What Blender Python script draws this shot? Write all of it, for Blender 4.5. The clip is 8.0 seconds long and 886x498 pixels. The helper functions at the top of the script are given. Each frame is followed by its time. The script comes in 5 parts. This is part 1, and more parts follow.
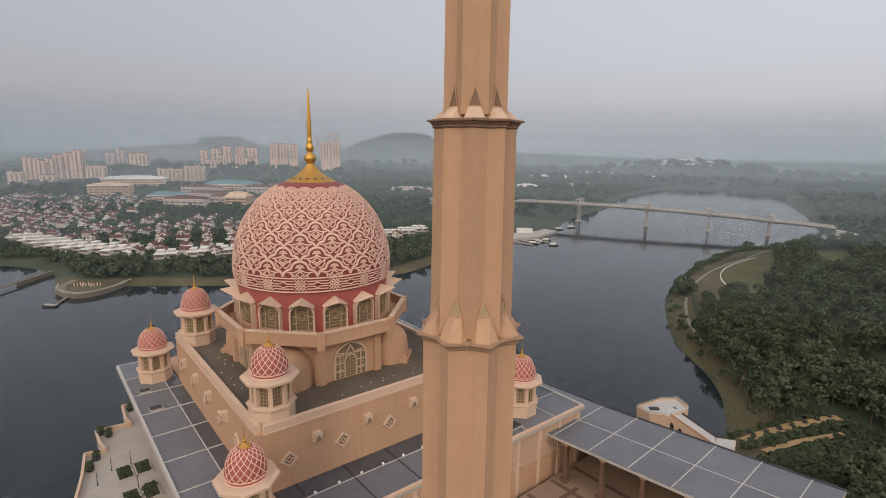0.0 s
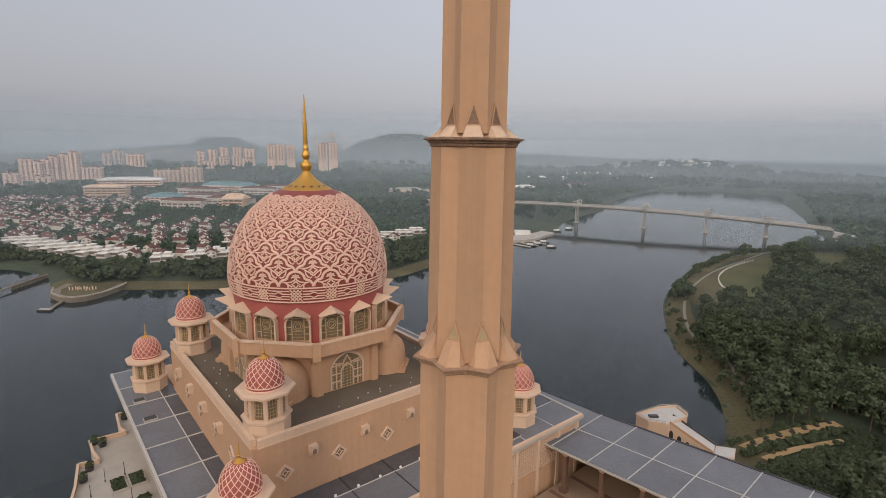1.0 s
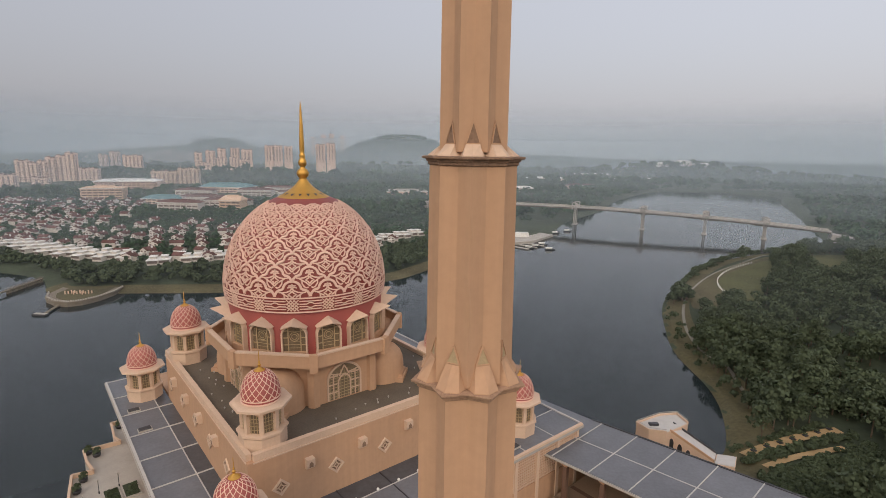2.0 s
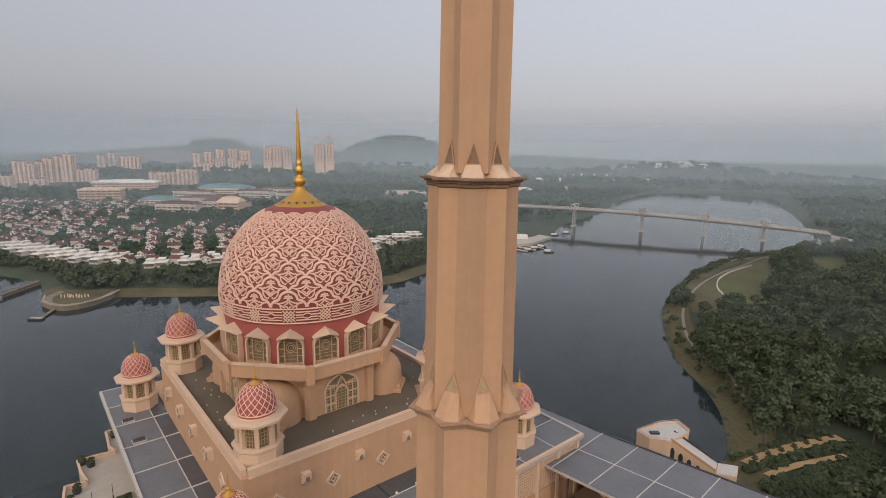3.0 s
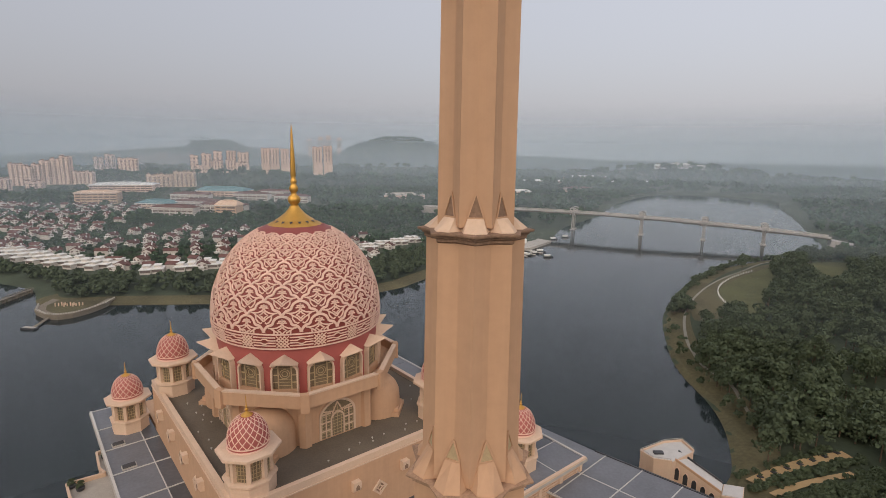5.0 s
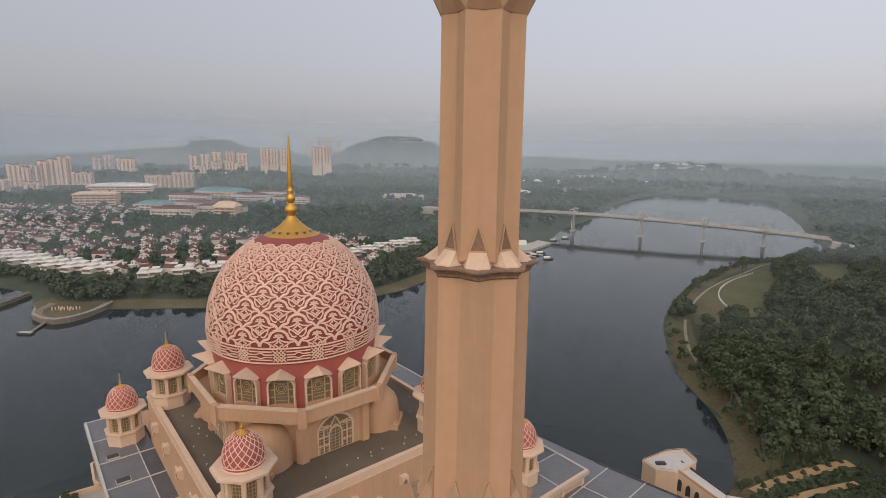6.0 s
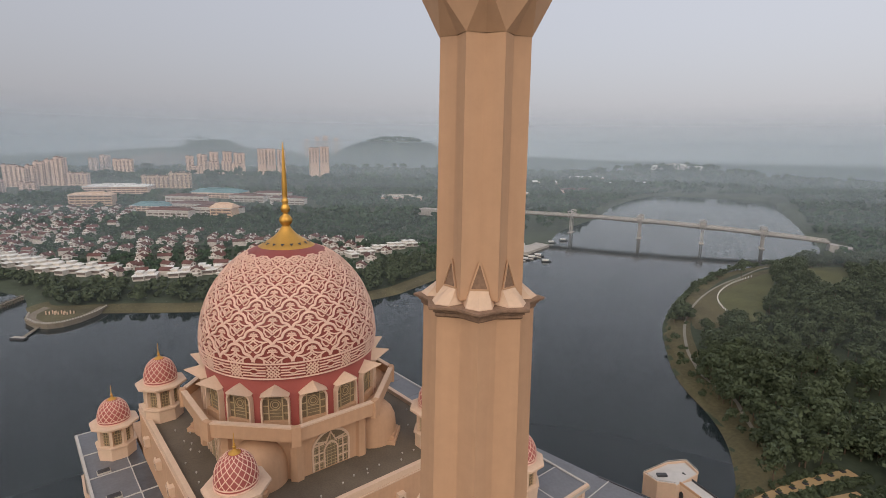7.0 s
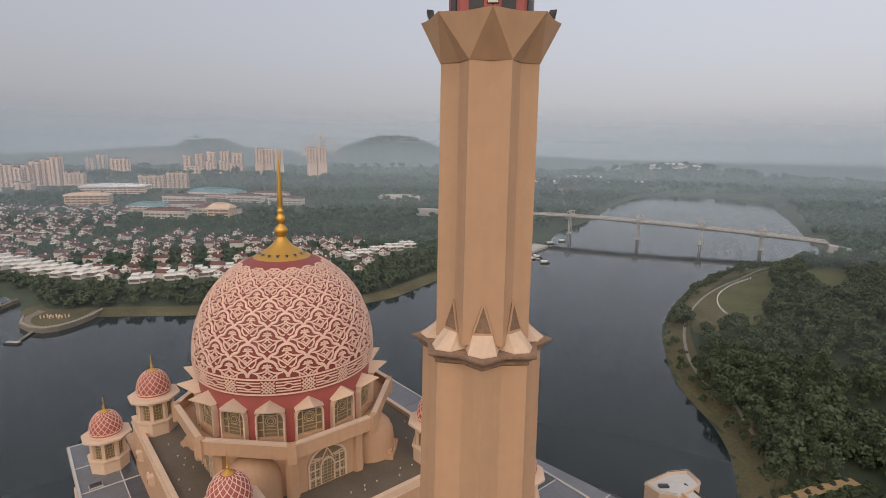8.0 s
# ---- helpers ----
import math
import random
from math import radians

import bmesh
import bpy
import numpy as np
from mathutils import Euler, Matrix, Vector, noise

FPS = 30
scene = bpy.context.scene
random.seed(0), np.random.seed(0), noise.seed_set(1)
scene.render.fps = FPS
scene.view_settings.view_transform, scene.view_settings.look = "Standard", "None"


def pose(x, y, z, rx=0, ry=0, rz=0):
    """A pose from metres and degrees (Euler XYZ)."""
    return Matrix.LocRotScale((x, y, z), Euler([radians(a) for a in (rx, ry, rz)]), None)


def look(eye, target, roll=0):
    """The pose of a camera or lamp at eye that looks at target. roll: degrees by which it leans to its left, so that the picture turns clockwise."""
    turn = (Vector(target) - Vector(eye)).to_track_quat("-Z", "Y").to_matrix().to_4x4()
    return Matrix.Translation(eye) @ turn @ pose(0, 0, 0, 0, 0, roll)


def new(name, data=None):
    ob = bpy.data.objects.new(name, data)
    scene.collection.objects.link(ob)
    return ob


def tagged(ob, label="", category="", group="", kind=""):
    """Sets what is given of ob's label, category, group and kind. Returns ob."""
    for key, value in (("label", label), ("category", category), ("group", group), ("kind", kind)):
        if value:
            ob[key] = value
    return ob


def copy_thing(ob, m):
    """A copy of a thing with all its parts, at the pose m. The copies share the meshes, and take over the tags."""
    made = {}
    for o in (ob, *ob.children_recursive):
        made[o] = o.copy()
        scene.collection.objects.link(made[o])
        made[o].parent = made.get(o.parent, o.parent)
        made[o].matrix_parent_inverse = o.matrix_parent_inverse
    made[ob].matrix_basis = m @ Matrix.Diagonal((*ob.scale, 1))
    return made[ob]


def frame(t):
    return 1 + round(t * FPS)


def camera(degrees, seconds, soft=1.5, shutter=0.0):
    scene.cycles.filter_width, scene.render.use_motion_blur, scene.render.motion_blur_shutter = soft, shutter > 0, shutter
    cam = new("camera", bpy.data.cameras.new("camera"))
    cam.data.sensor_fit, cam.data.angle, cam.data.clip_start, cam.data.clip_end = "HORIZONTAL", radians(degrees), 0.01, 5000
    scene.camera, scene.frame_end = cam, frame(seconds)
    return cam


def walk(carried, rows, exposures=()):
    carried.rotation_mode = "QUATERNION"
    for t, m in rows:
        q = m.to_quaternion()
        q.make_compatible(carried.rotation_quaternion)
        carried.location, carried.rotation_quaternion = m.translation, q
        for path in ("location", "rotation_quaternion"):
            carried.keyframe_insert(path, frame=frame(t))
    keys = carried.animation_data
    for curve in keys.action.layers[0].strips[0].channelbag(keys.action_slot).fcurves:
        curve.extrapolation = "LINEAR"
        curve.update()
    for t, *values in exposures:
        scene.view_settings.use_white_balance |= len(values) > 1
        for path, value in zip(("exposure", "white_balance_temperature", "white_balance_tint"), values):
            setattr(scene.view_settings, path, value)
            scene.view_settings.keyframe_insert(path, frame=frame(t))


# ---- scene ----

# ---------------------------------------------------------------- camera
cam = camera(80.26, 8.0, soft=0.6)
PATH = [
    (0.0, 0.000, 0.000, 90.761, 78.912, -0.760, -0.079),
    (0.5, -0.016, 0.756, 91.488, 78.920, -0.765, -0.183),
    (1.0, -0.003, 1.554, 92.318, 78.953, -0.766, -0.327),
    (1.5, -0.050, 2.391, 93.066, 78.974, -0.745, -0.430),
    (3.0, -0.084, 5.112, 95.303, 79.050, -0.784, -0.674),
    (3.5, -0.107, 6.067, 96.160, 79.029, -0.775, -0.667),
    (4.0, -0.147, 7.026, 97.054, 79.069, -0.760, -0.689),
    (4.5, -0.145, 8.144, 97.913, 79.098, -0.756, -0.775),
    (6.0, -0.228, 11.557, 100.762, 79.044, -0.738, -0.909),
    (6.5, -0.251, 12.908, 101.671, 79.046, -0.744, -1.011),
    (7.0, -0.265, 14.247, 102.621, 79.035, -0.802, -1.136),
    (7.5, -0.287, 15.614, 103.603, 78.972, -0.837, -1.310),
    (8.0, -0.395, 16.880, 104.591, 78.906, -0.818, -1.345),
]
walk(cam, [(t, pose(x, y, z, rx, ry, rz)) for t, x, y, z, rx, ry, rz in PATH])

# ---------------------------------------------------------------- light
SUN_EL, SUN_AZ = 34.0, 148.0        # degrees: height, and bearing clockwise from +y
world = bpy.data.worlds.new("hazy_sky")
scene.world = world
world.use_nodes = True
wn, wl = world.node_tree.nodes, world.node_tree.links
wn.clear()
sky = wn.new("ShaderNodeTexSky")
sky.sky_type, sky.sun_disc = "NISHITA", False
sky.sun_elevation, sky.sun_rotation = radians(SUN_EL), radians(-SUN_AZ)
sky.air_density, sky.dust_density, sky.ozone_density, sky.altitude = 1.0, 8.0, 1.0, 0
bg_sky, bg_cloud = wn.new("ShaderNodeBackground"), wn.new("ShaderNodeBackground")
bg_sky.inputs["Strength"].default_value = 0.052
bg_cloud.inputs["Strength"].default_value = 0.86
# the haze is paler towards the sun's side and overhead than low down on the far side
way_, side_ = wn.new("ShaderNodeTexCoord"), wn.new("ShaderNodeVectorMath")
side_.operation = "DOT_PRODUCT"
side_.inputs[1].default_value = (0.5, 0.0, 1.0)
glow, tone = wn.new("ShaderNodeMapRange"), wn.new("ShaderNodeValToRGB")
glow.inputs["From Min"].default_value, glow.inputs["From Max"].default_value = -0.35, 0.55
tone.color_ramp.elements[0].color, tone.color_ramp.elements[1].color = (0.40, 0.40, 0.438, 1), (0.62, 0.608, 0.643, 1)
wl.new(way_.outputs["Generated"], side_.inputs[0])
wl.new(side_.outputs["Value"], glow.inputs["Value"])
wl.new(glow.outputs[0], tone.inputs["Fac"])
wl.new(tone.outputs["Color"], bg_cloud.inputs["Color"])
both, wout = wn.new("ShaderNodeAddShader"), wn.new("ShaderNodeOutputWorld")
wl.new(sky.outputs["Color"], bg_sky.inputs["Color"])
wl.new(bg_sky.outputs[0], both.inputs[0])
wl.new(bg_cloud.outputs[0], both.inputs[1])
wl.new(both.outputs[0], wout.inputs["Surface"])

sun_data = bpy.data.lights.new("sun", "SUN")
sun_data.energy, sun_data.angle, sun_data.color = 0.80, radians(12), (1.0, 0.81, 0.61)
sun = new("sun", sun_data)
_az, _el = radians(SUN_AZ), radians(SUN_EL)
_way = Vector((math.sin(_az) * math.cos(_el), math.cos(_az) * math.cos(_el), math.sin(_el)))
sun.matrix_world = look(_way * 300, (0, 0, 0))


# ---------------------------------------------------------------- materials
def material(name, base, rough=0.8, vary=0.12, scale=0.4, fine=6.0, bump=0.15, metal=0.0, streak=0.0, dirt=None, spec=0.5,
             island=0.0, objrand=0.0):
    """A weathered surface: base colour, patchiness at two scales, optional rain streaks and dirt, fine relief."""
    m = bpy.data.materials.new(name)
    m.use_nodes = True
    n, l = m.node_tree.nodes, m.node_tree.links
    b = n["Principled BSDF"]
    b.inputs["Roughness"].default_value, b.inputs["Metallic"].default_value = rough, metal
    b.inputs["Specular IOR Level"].default_value = spec
    geo = n.new("ShaderNodeNewGeometry")
    big, small = n.new("ShaderNodeTexNoise"), n.new("ShaderNodeTexNoise")
    for tex, sc, det in ((big, scale, 4), (small, fine, 6)):
        tex.inputs["Scale"].default_value, tex.inputs["Detail"].default_value = sc, det
        tex.inputs["Roughness"].default_value = 0.6
        l.new(geo.outputs["Position"], tex.inputs["Vector"])
    add = n.new("ShaderNodeMath"); add.operation = "ADD"
    l.new(big.outputs["Fac"], add.inputs[0]); l.new(small.outputs["Fac"], add.inputs[1])
    last = add
    if streak:
        mp = n.new("ShaderNodeMapping"); mp.inputs["Scale"].default_value = (1.6, 1.6, 0.07)
        st = n.new("ShaderNodeTexNoise"); st.inputs["Scale"].default_value, st.inputs["Detail"].default_value = 1.0, 5
        l.new(geo.outputs["Position"], mp.inputs["Vector"]); l.new(mp.outputs[0], st.inputs["Vector"])
        mad = n.new("ShaderNodeMath"); mad.operation = "MULTIPLY_ADD"
        mad.inputs[1].default_value = streak
        l.new(st.outputs["Fac"], mad.inputs[0]); l.new(last.outputs[0], mad.inputs[2])
        last = mad
    for src, amount in ((("Random Per Island", geo), island), (None, objrand)):
        if amount:
            mad = n.new("ShaderNodeMath"); mad.operation = "MULTIPLY_ADD"; mad.inputs[1].default_value = amount
            if src:
                l.new(geo.outputs["Random Per Island"], mad.inputs[0])
            else:
                oi = n.new("ShaderNodeObjectInfo"); l.new(oi.outputs["Random"], mad.inputs[0])
            l.new(last.outputs[0], mad.inputs[2])
            last = mad
    mid = 1.0 + 0.5 * (streak + island + objrand)
    rng = n.new("ShaderNodeMapRange")
    rng.inputs["From Min"].default_value, rng.inputs["From Max"].default_value = mid - 0.45, mid + 0.45
    rng.inputs["To Min"].default_value, rng.inputs["To Max"].default_value = 0.0, 1.0
    l.new(last.outputs[0], rng.inputs["Value"])
    ramp = n.new("ShaderNodeValToRGB")
    lo = [c * (1 - vary * 1.4) for c in base]
    hi = [min(1, c * (1 + vary)) for c in base]
    if dirt:
        lo = [0.5 * a + 0.5 * d for a, d in zip(lo, dirt)]
    ramp.color_ramp.elements[0].color, ramp.color_ramp.elements[1].color = (*lo, 1), (*hi, 1)
    l.new(rng.outputs[0], ramp.inputs["Fac"]); l.new(ramp.outputs["Color"], b.inputs["Base Color"])
    if bump:
        bp = n.new("ShaderNodeBump"); bp.inputs["Strength"].default_value, bp.inputs["Distance"].default_value = bump, 0.05
        l.new(small.outputs["Fac"], bp.inputs["Height"]); l.new(bp.outputs["Normal"], b.inputs["Normal"])
    return m


PLASTER = material("peach_plaster", (0.50, 0.308, 0.19), 0.85, 0.075, 0.08, 1.0, 0.03, streak=0.9)
PLASTER_PALE = material("pale_plaster", (0.62, 0.45, 0.33), 0.8, 0.08, 0.3, 3, 0.06, streak=0.4)
MOULD = material("weathered_moulding", (0.36, 0.225, 0.145), 0.9, 0.3, 0.7, 4, 0.2)
# stains on the mouldings, and shade put into colour behind screens and in recesses
STAIN_AND_SHADE = material("stained_moulding_and_shade", (0.24, 0.15, 0.10), 0.9, 0.35, 0.8, 4, 0.2)
ROSE = material("rose_granite", (0.35, 0.088, 0.076), 0.55, 0.10, 0.3, 8, 0.05)
ROSE_DOME = material("rose_dome_tile", (0.24, 0.05, 0.04), 0.5, 0.14, 0.25, 3, 0.1)
STRAP = material("strapwork_stone", (0.72, 0.485, 0.385), 0.7, 0.10, 0.3, 6, 0.1)
GOLD = material("gilded_metal", (0.64, 0.36, 0.085), 0.44, 0.10, 0.5, 6, 0.03, metal=0.85)
BITUMEN = material("grey_roof_felt", (0.135, 0.108, 0.08), 0.9, 0.25, 0.12, 3, 0.3)
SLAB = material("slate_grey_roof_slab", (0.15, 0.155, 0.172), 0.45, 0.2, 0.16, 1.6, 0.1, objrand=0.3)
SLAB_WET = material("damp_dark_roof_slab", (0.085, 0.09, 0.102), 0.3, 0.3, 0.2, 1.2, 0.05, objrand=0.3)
PATH_STONE = material("worn_path_stone", (0.25, 0.23, 0.19), 0.9, 0.2, 0.1, 2, 0.1)
OLD_STONE = material("weathered_stone", (0.20, 0.17, 0.13), 0.9, 0.2, 0.2, 2, 0.2)
RIB = material("pale_roof_rib", (0.50, 0.48, 0.46), 0.7, 0.12, 0.4, 5, 0.1)
GLASS_DARK = material("dim_window_glass", (0.20, 0.15, 0.095), 0.3, 0.3, 0.5, 4, 0.0)
GRILLE = material("bronze_gold_grille", (0.45, 0.34, 0.20), 0.5, 0.15, 0.6, 6, 0.1)
PAVING = material("courtyard_paving", (0.30, 0.215, 0.155), 0.75, 0.12, 0.15, 3, 0.1)
PAVING_RED = material("brown_paving_band", (0.16, 0.095, 0.068), 0.75, 0.12, 0.2, 3, 0.1)
CONCRETE = material("pale_concrete", (0.42, 0.39, 0.35), 0.85, 0.15, 0.2, 4, 0.2, streak=0.4)
WHITE = material("white_paint", (0.72, 0.71, 0.68), 0.7, 0.1, 0.1, 2, 0.1)
DARK = material("dark_metal", (0.04, 0.04, 0.045), 0.5, 0.2, 0.5, 5, 0.05)
CREAM_WALL = material("cream_house_wall", (0.60, 0.56, 0.52), 0.85, 0.12, 0.1, 2, 0.1)
TERRACOTTA = material("terracotta_tile", (0.125, 0.055, 0.045), 0.8, 0.2, 0.05, 1.5, 0.2, objrand=0.4)
GRASS = material("lawn", (0.085, 0.088, 0.032), 0.95, 0.3, 0.03, 0.6, 0.4)
ROUGH = material("rough_grass", (0.098, 0.085, 0.040), 0.95, 0.4, 0.05, 0.7, 0.4)
EARTH = material("wooded_ground", (0.045, 0.060, 0.032), 0.95, 0.4, 0.02, 0.3, 0.4)
LEAF = material("broad_leaf_foliage", (0.054, 0.074, 0.036), 0.85, 0.26, 0.03, 0.4, 0.0, island=0.3)
LEAF_FAR = material("far_foliage", (0.042, 0.078, 0.038), 0.8, 0.5, 0.012, 0.1, 0.0, island=0.5)
BARK = material("grey_brown_bark", (0.12, 0.085, 0.06), 0.9, 0.25, 1.0, 8, 0.3)
SAND = material("ochre_paving", (0.36, 0.245, 0.12), 0.9, 0.15, 0.08, 1.5, 0.1)
APART = material("cream_pink_render", (0.72, 0.54, 0.45), 0.85, 0.10, 0.02, 0.3, 0.05, objrand=0.3)
APART_DARK = material("window_dark_and_balcony_shade", (0.20, 0.16, 0.15), 0.8, 0.2, 0.05, 0.5, 0.05)
TEAL = material("teal_sheet_roof", (0.12, 0.24, 0.26), 0.6, 0.15, 0.05, 0.5, 0.1)
BRIDGE = material("weathered_bridge_concrete", (0.36, 0.335, 0.31), 0.85, 0.2, 0.1, 2, 0.1, streak=0.4)


def water_material():
    m = bpy.data.materials.new("lake_water")
    m.use_nodes = True
    n, l = m.node_tree.nodes, m.node_tree.links
    b = n["Principled BSDF"]
    b.inputs["Base Color"].default_value = (0.018, 0.025, 0.027, 1)
    b.inputs["Roughness"].default_value, b.inputs["IOR"].default_value = 0.12, 1.333
    geo = n.new("ShaderNodeNewGeometry")
    big, small = n.new("ShaderNodeTexNoise"), n.new("ShaderNodeTexNoise")
    big.inputs["Scale"].default_value, small.inputs["Scale"].default_value = 0.012, 0.5
    for tex in (big, small):
        l.new(geo.outputs["Position"], tex.inputs["Vector"])
    rng = n.new("ShaderNodeMapRange")
    rng.inputs["To Min"].default_value, rng.inputs["To Max"].default_value = 0.03, 0.13
    l.new(big.outputs["Fac"], rng.inputs["Value"]); l.new(rng.outputs[0], b.inputs["Roughness"])
    bp = n.new("ShaderNodeBump"); bp.inputs["Strength"].default_value, bp.inputs["Distance"].default_value = 0.035, 0.1
    l.new(small.outputs["Fac"], bp.inputs["Height"]); l.new(bp.outputs["Normal"], b.inputs["Normal"])
    return m


WATER = water_material()


def mist_material(name, density, top):
    """Haze stand-in sheet: lets most light through, scatters the rest, thins out with height."""
    m = bpy.data.materials.new(name)
    m.use_nodes = True
    n, l = m.node_tree.nodes, m.node_tree.links
    n.remove(n["Principled BSDF"])
    clear, dif, tra = n.new("ShaderNodeBsdfTransparent"), n.new("ShaderNodeBsdfDiffuse"), n.new("ShaderNodeBsdfTranslucent")
    for s in (dif, tra):
        s.inputs["Color"].default_value = (0.318, 0.375, 0.425, 1)
    two, mix = n.new("ShaderNodeAddShader"), n.new("ShaderNodeMixShader")
    l.new(dif.outputs[0], two.inputs[0]); l.new(tra.outputs[0], two.inputs[1])
    geo, sep = n.new("ShaderNodeNewGeometry"), n.new("ShaderNodeSeparateXYZ")
    l.new(geo.outputs["Position"], sep.inputs[0])
    up, down = n.new("ShaderNodeMapRange"), n.new("ShaderNodeMapRange")
    for r, z0, z1, v0, v1 in ((up, 0.0, 25.0, 0.15, 1.0), (down, 40.0, top, density, 0.0)):
        r.interpolation_type = "SMOOTHSTEP"
        r.inputs["From Min"].default_value, r.inputs["From Max"].default_value = z0, z1
        r.inputs["To Min"].default_value, r.inputs["To Max"].default_value = v0, v1
        l.new(sep.outputs["Z"], r.inputs["Value"])
    mul = n.new("ShaderNodeMath"); mul.operation = "MULTIPLY"
    l.new(up.outputs[0], mul.inputs[0]); l.new(down.outputs[0], mul.inputs[1])
    l.new(mul.outputs[0], mix.inputs[0])
    l.new(clear.outputs[0], mix.inputs[1]); l.new(two.outputs[0], mix.inputs[2])
    l.new(mix.outputs[0], n["Material Output"].inputs["Surface"])
    return m


# ---------------------------------------------------------------- mesh helpers
def part(name, bm, mat, parent=None, label=""):
    """Links a bmesh, a mesh or (verts, faces) as one object under parent."""
    if isinstance(bm, tuple):
        me = bpy.data.meshes.new(name)
        me.from_pydata([tuple(v) for v in bm[0]], [], [tuple(f) for f in bm[1]])
        me.update()
    elif isinstance(bm, bpy.types.Mesh):
        me = bm
    else:
        bmesh.ops.recalc_face_normals(bm, faces=bm.faces)
        me = bpy.data.meshes.new(name)
        bm.to_mesh(me)
        bm.free()
    if mat and not me.materials:
        me.materials.append(mat)
    ob = new(name, me)
    if parent:
        ob.parent = parent
    if label:
        ob["label"] = label
    return ob


def thing(name, m, label, category, group="", kind=""):
    ob = new(name)
    ob.matrix_basis = m
    return tagged(ob, label, category, group, kind)


class Shape:
    """Collects solids into one mesh."""
    def __init__(self):
        self.v, self.f = [], []

    def add(self, verts, faces):
        o = len(self.v)
        self.v += [tuple(v) for v in verts]
        self.f += [tuple(i + o for i in f) for f in faces]
        return self

    def box(self, x0, y0, z0, x1, y1, z1):
        v = [(x, y, z) for z in (z0, z1) for y in (y0, y1) for x in (x0, x1)]
        return self.add(v, [(0, 2, 3, 1), (4, 5, 7, 6), (0, 1, 5, 4), (2, 6, 7, 3), (0, 4, 6, 2), (1, 3, 7, 5)])

    def loft(self, rings, cap=True, closed=True):
        """Rings of equal count, bottom to top."""
        n = len(rings[0])
        v = [p for r in rings for p in r]
        f = []
        for k in range(len(rings) - 1):
            for i in range(n if closed else n - 1):
                j = (i + 1) % n
                f.append((k * n + i, k * n + j, (k + 1) * n + j, (k + 1) * n + i))
        if cap:
            f.append(tuple(range(n))[::-1])
            f.append(tuple((len(rings) - 1) * n + i for i in range(n)))
        return self.add(v, f)

    def lathe(self, prof, n=32, phase=0.0, cx=0.0, cy=0.0, cap=True):
        return self.loft([[(cx + r * math.cos(phase + 2 * math.pi * i / n), cy + r * math.sin(phase + 2 * math.pi * i / n), z)
                           for i in range(n)] for r, z in prof], cap)

    def prism(self, pts, z0, z1):
        return self.loft([[(x, y, z0) for x, y in pts], [(x, y, z1) for x, y in pts]])

    def beam(self, p, q, w, h, up=(0, 0, 1)):
        """A straight bar from p to q, w wide, h high."""
        p, q, up = Vector(p), Vector(q), Vector(up)
        d = (q - p).normalized()
        s = d.cross(up).normalized() * (w / 2)
        t = s.cross(d).normalized() * (h / 2)
        ring = lambda c: [c - s - t, c + s - t, c + s + t, c - s + t]
        return self.loft([ring(p), ring(q)])

    def mesh(self):
        return (self.v, self.f)


def smooth(ob, angle=35):
    me = ob.data
    me.polygons.foreach_set("use_smooth", [True] * len(me.polygons))
    me.set_sharp_from_angle(angle=radians(angle))
    return ob

# ---------------------------------------------------------------- the setting: lake, land, far hills
CX, CY, TURN = -30.2, 122.5, 39.8            # the dome's axis and the building's turn
MOSQUE = pose(CX, CY, 0, 0, 0, TURN)


SIZE, HALL_TURN = 0.983, 38.6                # the hall's true size against its plan, and its turn
HALL = pose(-29.9, 120.8, 1.05, 0, 0, HALL_TURN) @ Matrix.Scale(SIZE, 4)


def place(a, b, z=0.0):
    return MOSQUE @ Vector((a, b, z))


def on_hall(a, b, z, turn=0.0):
    return Matrix.Translation(HALL @ Vector((a, b, z))) @ pose(0, 0, 0, 0, 0, HALL_TURN + turn)


def curve_points(pts, n):
    """A smooth line through pts, closed."""
    out = []
    k = len(pts)
    for i in range(k):
        p0, p1, p2, p3 = (np.array(pts[(i + d) % k], float) for d in (-1, 0, 1, 2))
        for s in np.linspace(0, 1, n, endpoint=False):
            out.append(0.5 * ((2 * p1) + (p2 - p0) * s + (2 * p0 - 5 * p1 + 4 * p2 - p3) * s * s + (3 * p1 - p0 - 3 * p2 + p3) * s ** 3))
    return np.array(out)


SHORE = curve_points([(102, 175), (109, 200), (111, 231), (119, 262), (141, 317), (184, 382), (243, 441), (330, 492), (405, 545),
                      (470, 660), (600, 900), (700, 1110), (530, 1210), (352, 1000), (250, 800), (165, 670), (120, 560), (70, 520),
                      (-7, 398), (-30, 367), (-77, 338), (-140, 330), (-196, 326), (-240, 322), (-272, 356), (-310, 374), (-360, 385), (-480, 440),
                      (-700, 300), (-700, -300), (-150, -400), (-60, -60), (-70, 60), (-60, 120), (20, 160), (66, 146), (88, 151)], 5)


def lake_distance(x, y):
    """Metres from the shore, positive on land."""
    d = np.full(x.shape, 1e9)
    inside = np.zeros(x.shape, bool)
    for (x0, y0), (x1, y1) in zip(SHORE, np.roll(SHORE, -1, 0)):
        dx, dy = x1 - x0, y1 - y0
        s = np.clip(((x - x0) * dx + (y - y0) * dy) / (dx * dx + dy * dy + 1e-9), 0, 1)
        d = np.minimum(d, (x - x0 - s * dx) ** 2 + (y - y0 - s * dy) ** 2)
        hit = ((y0 > y) != (y1 > y)) & (x < dx * (y - y0) / (dy if abs(dy) > 1e-9 else 1e-9) + x0)
        inside ^= hit
    return np.where(inside, -1, 1) * np.sqrt(d)


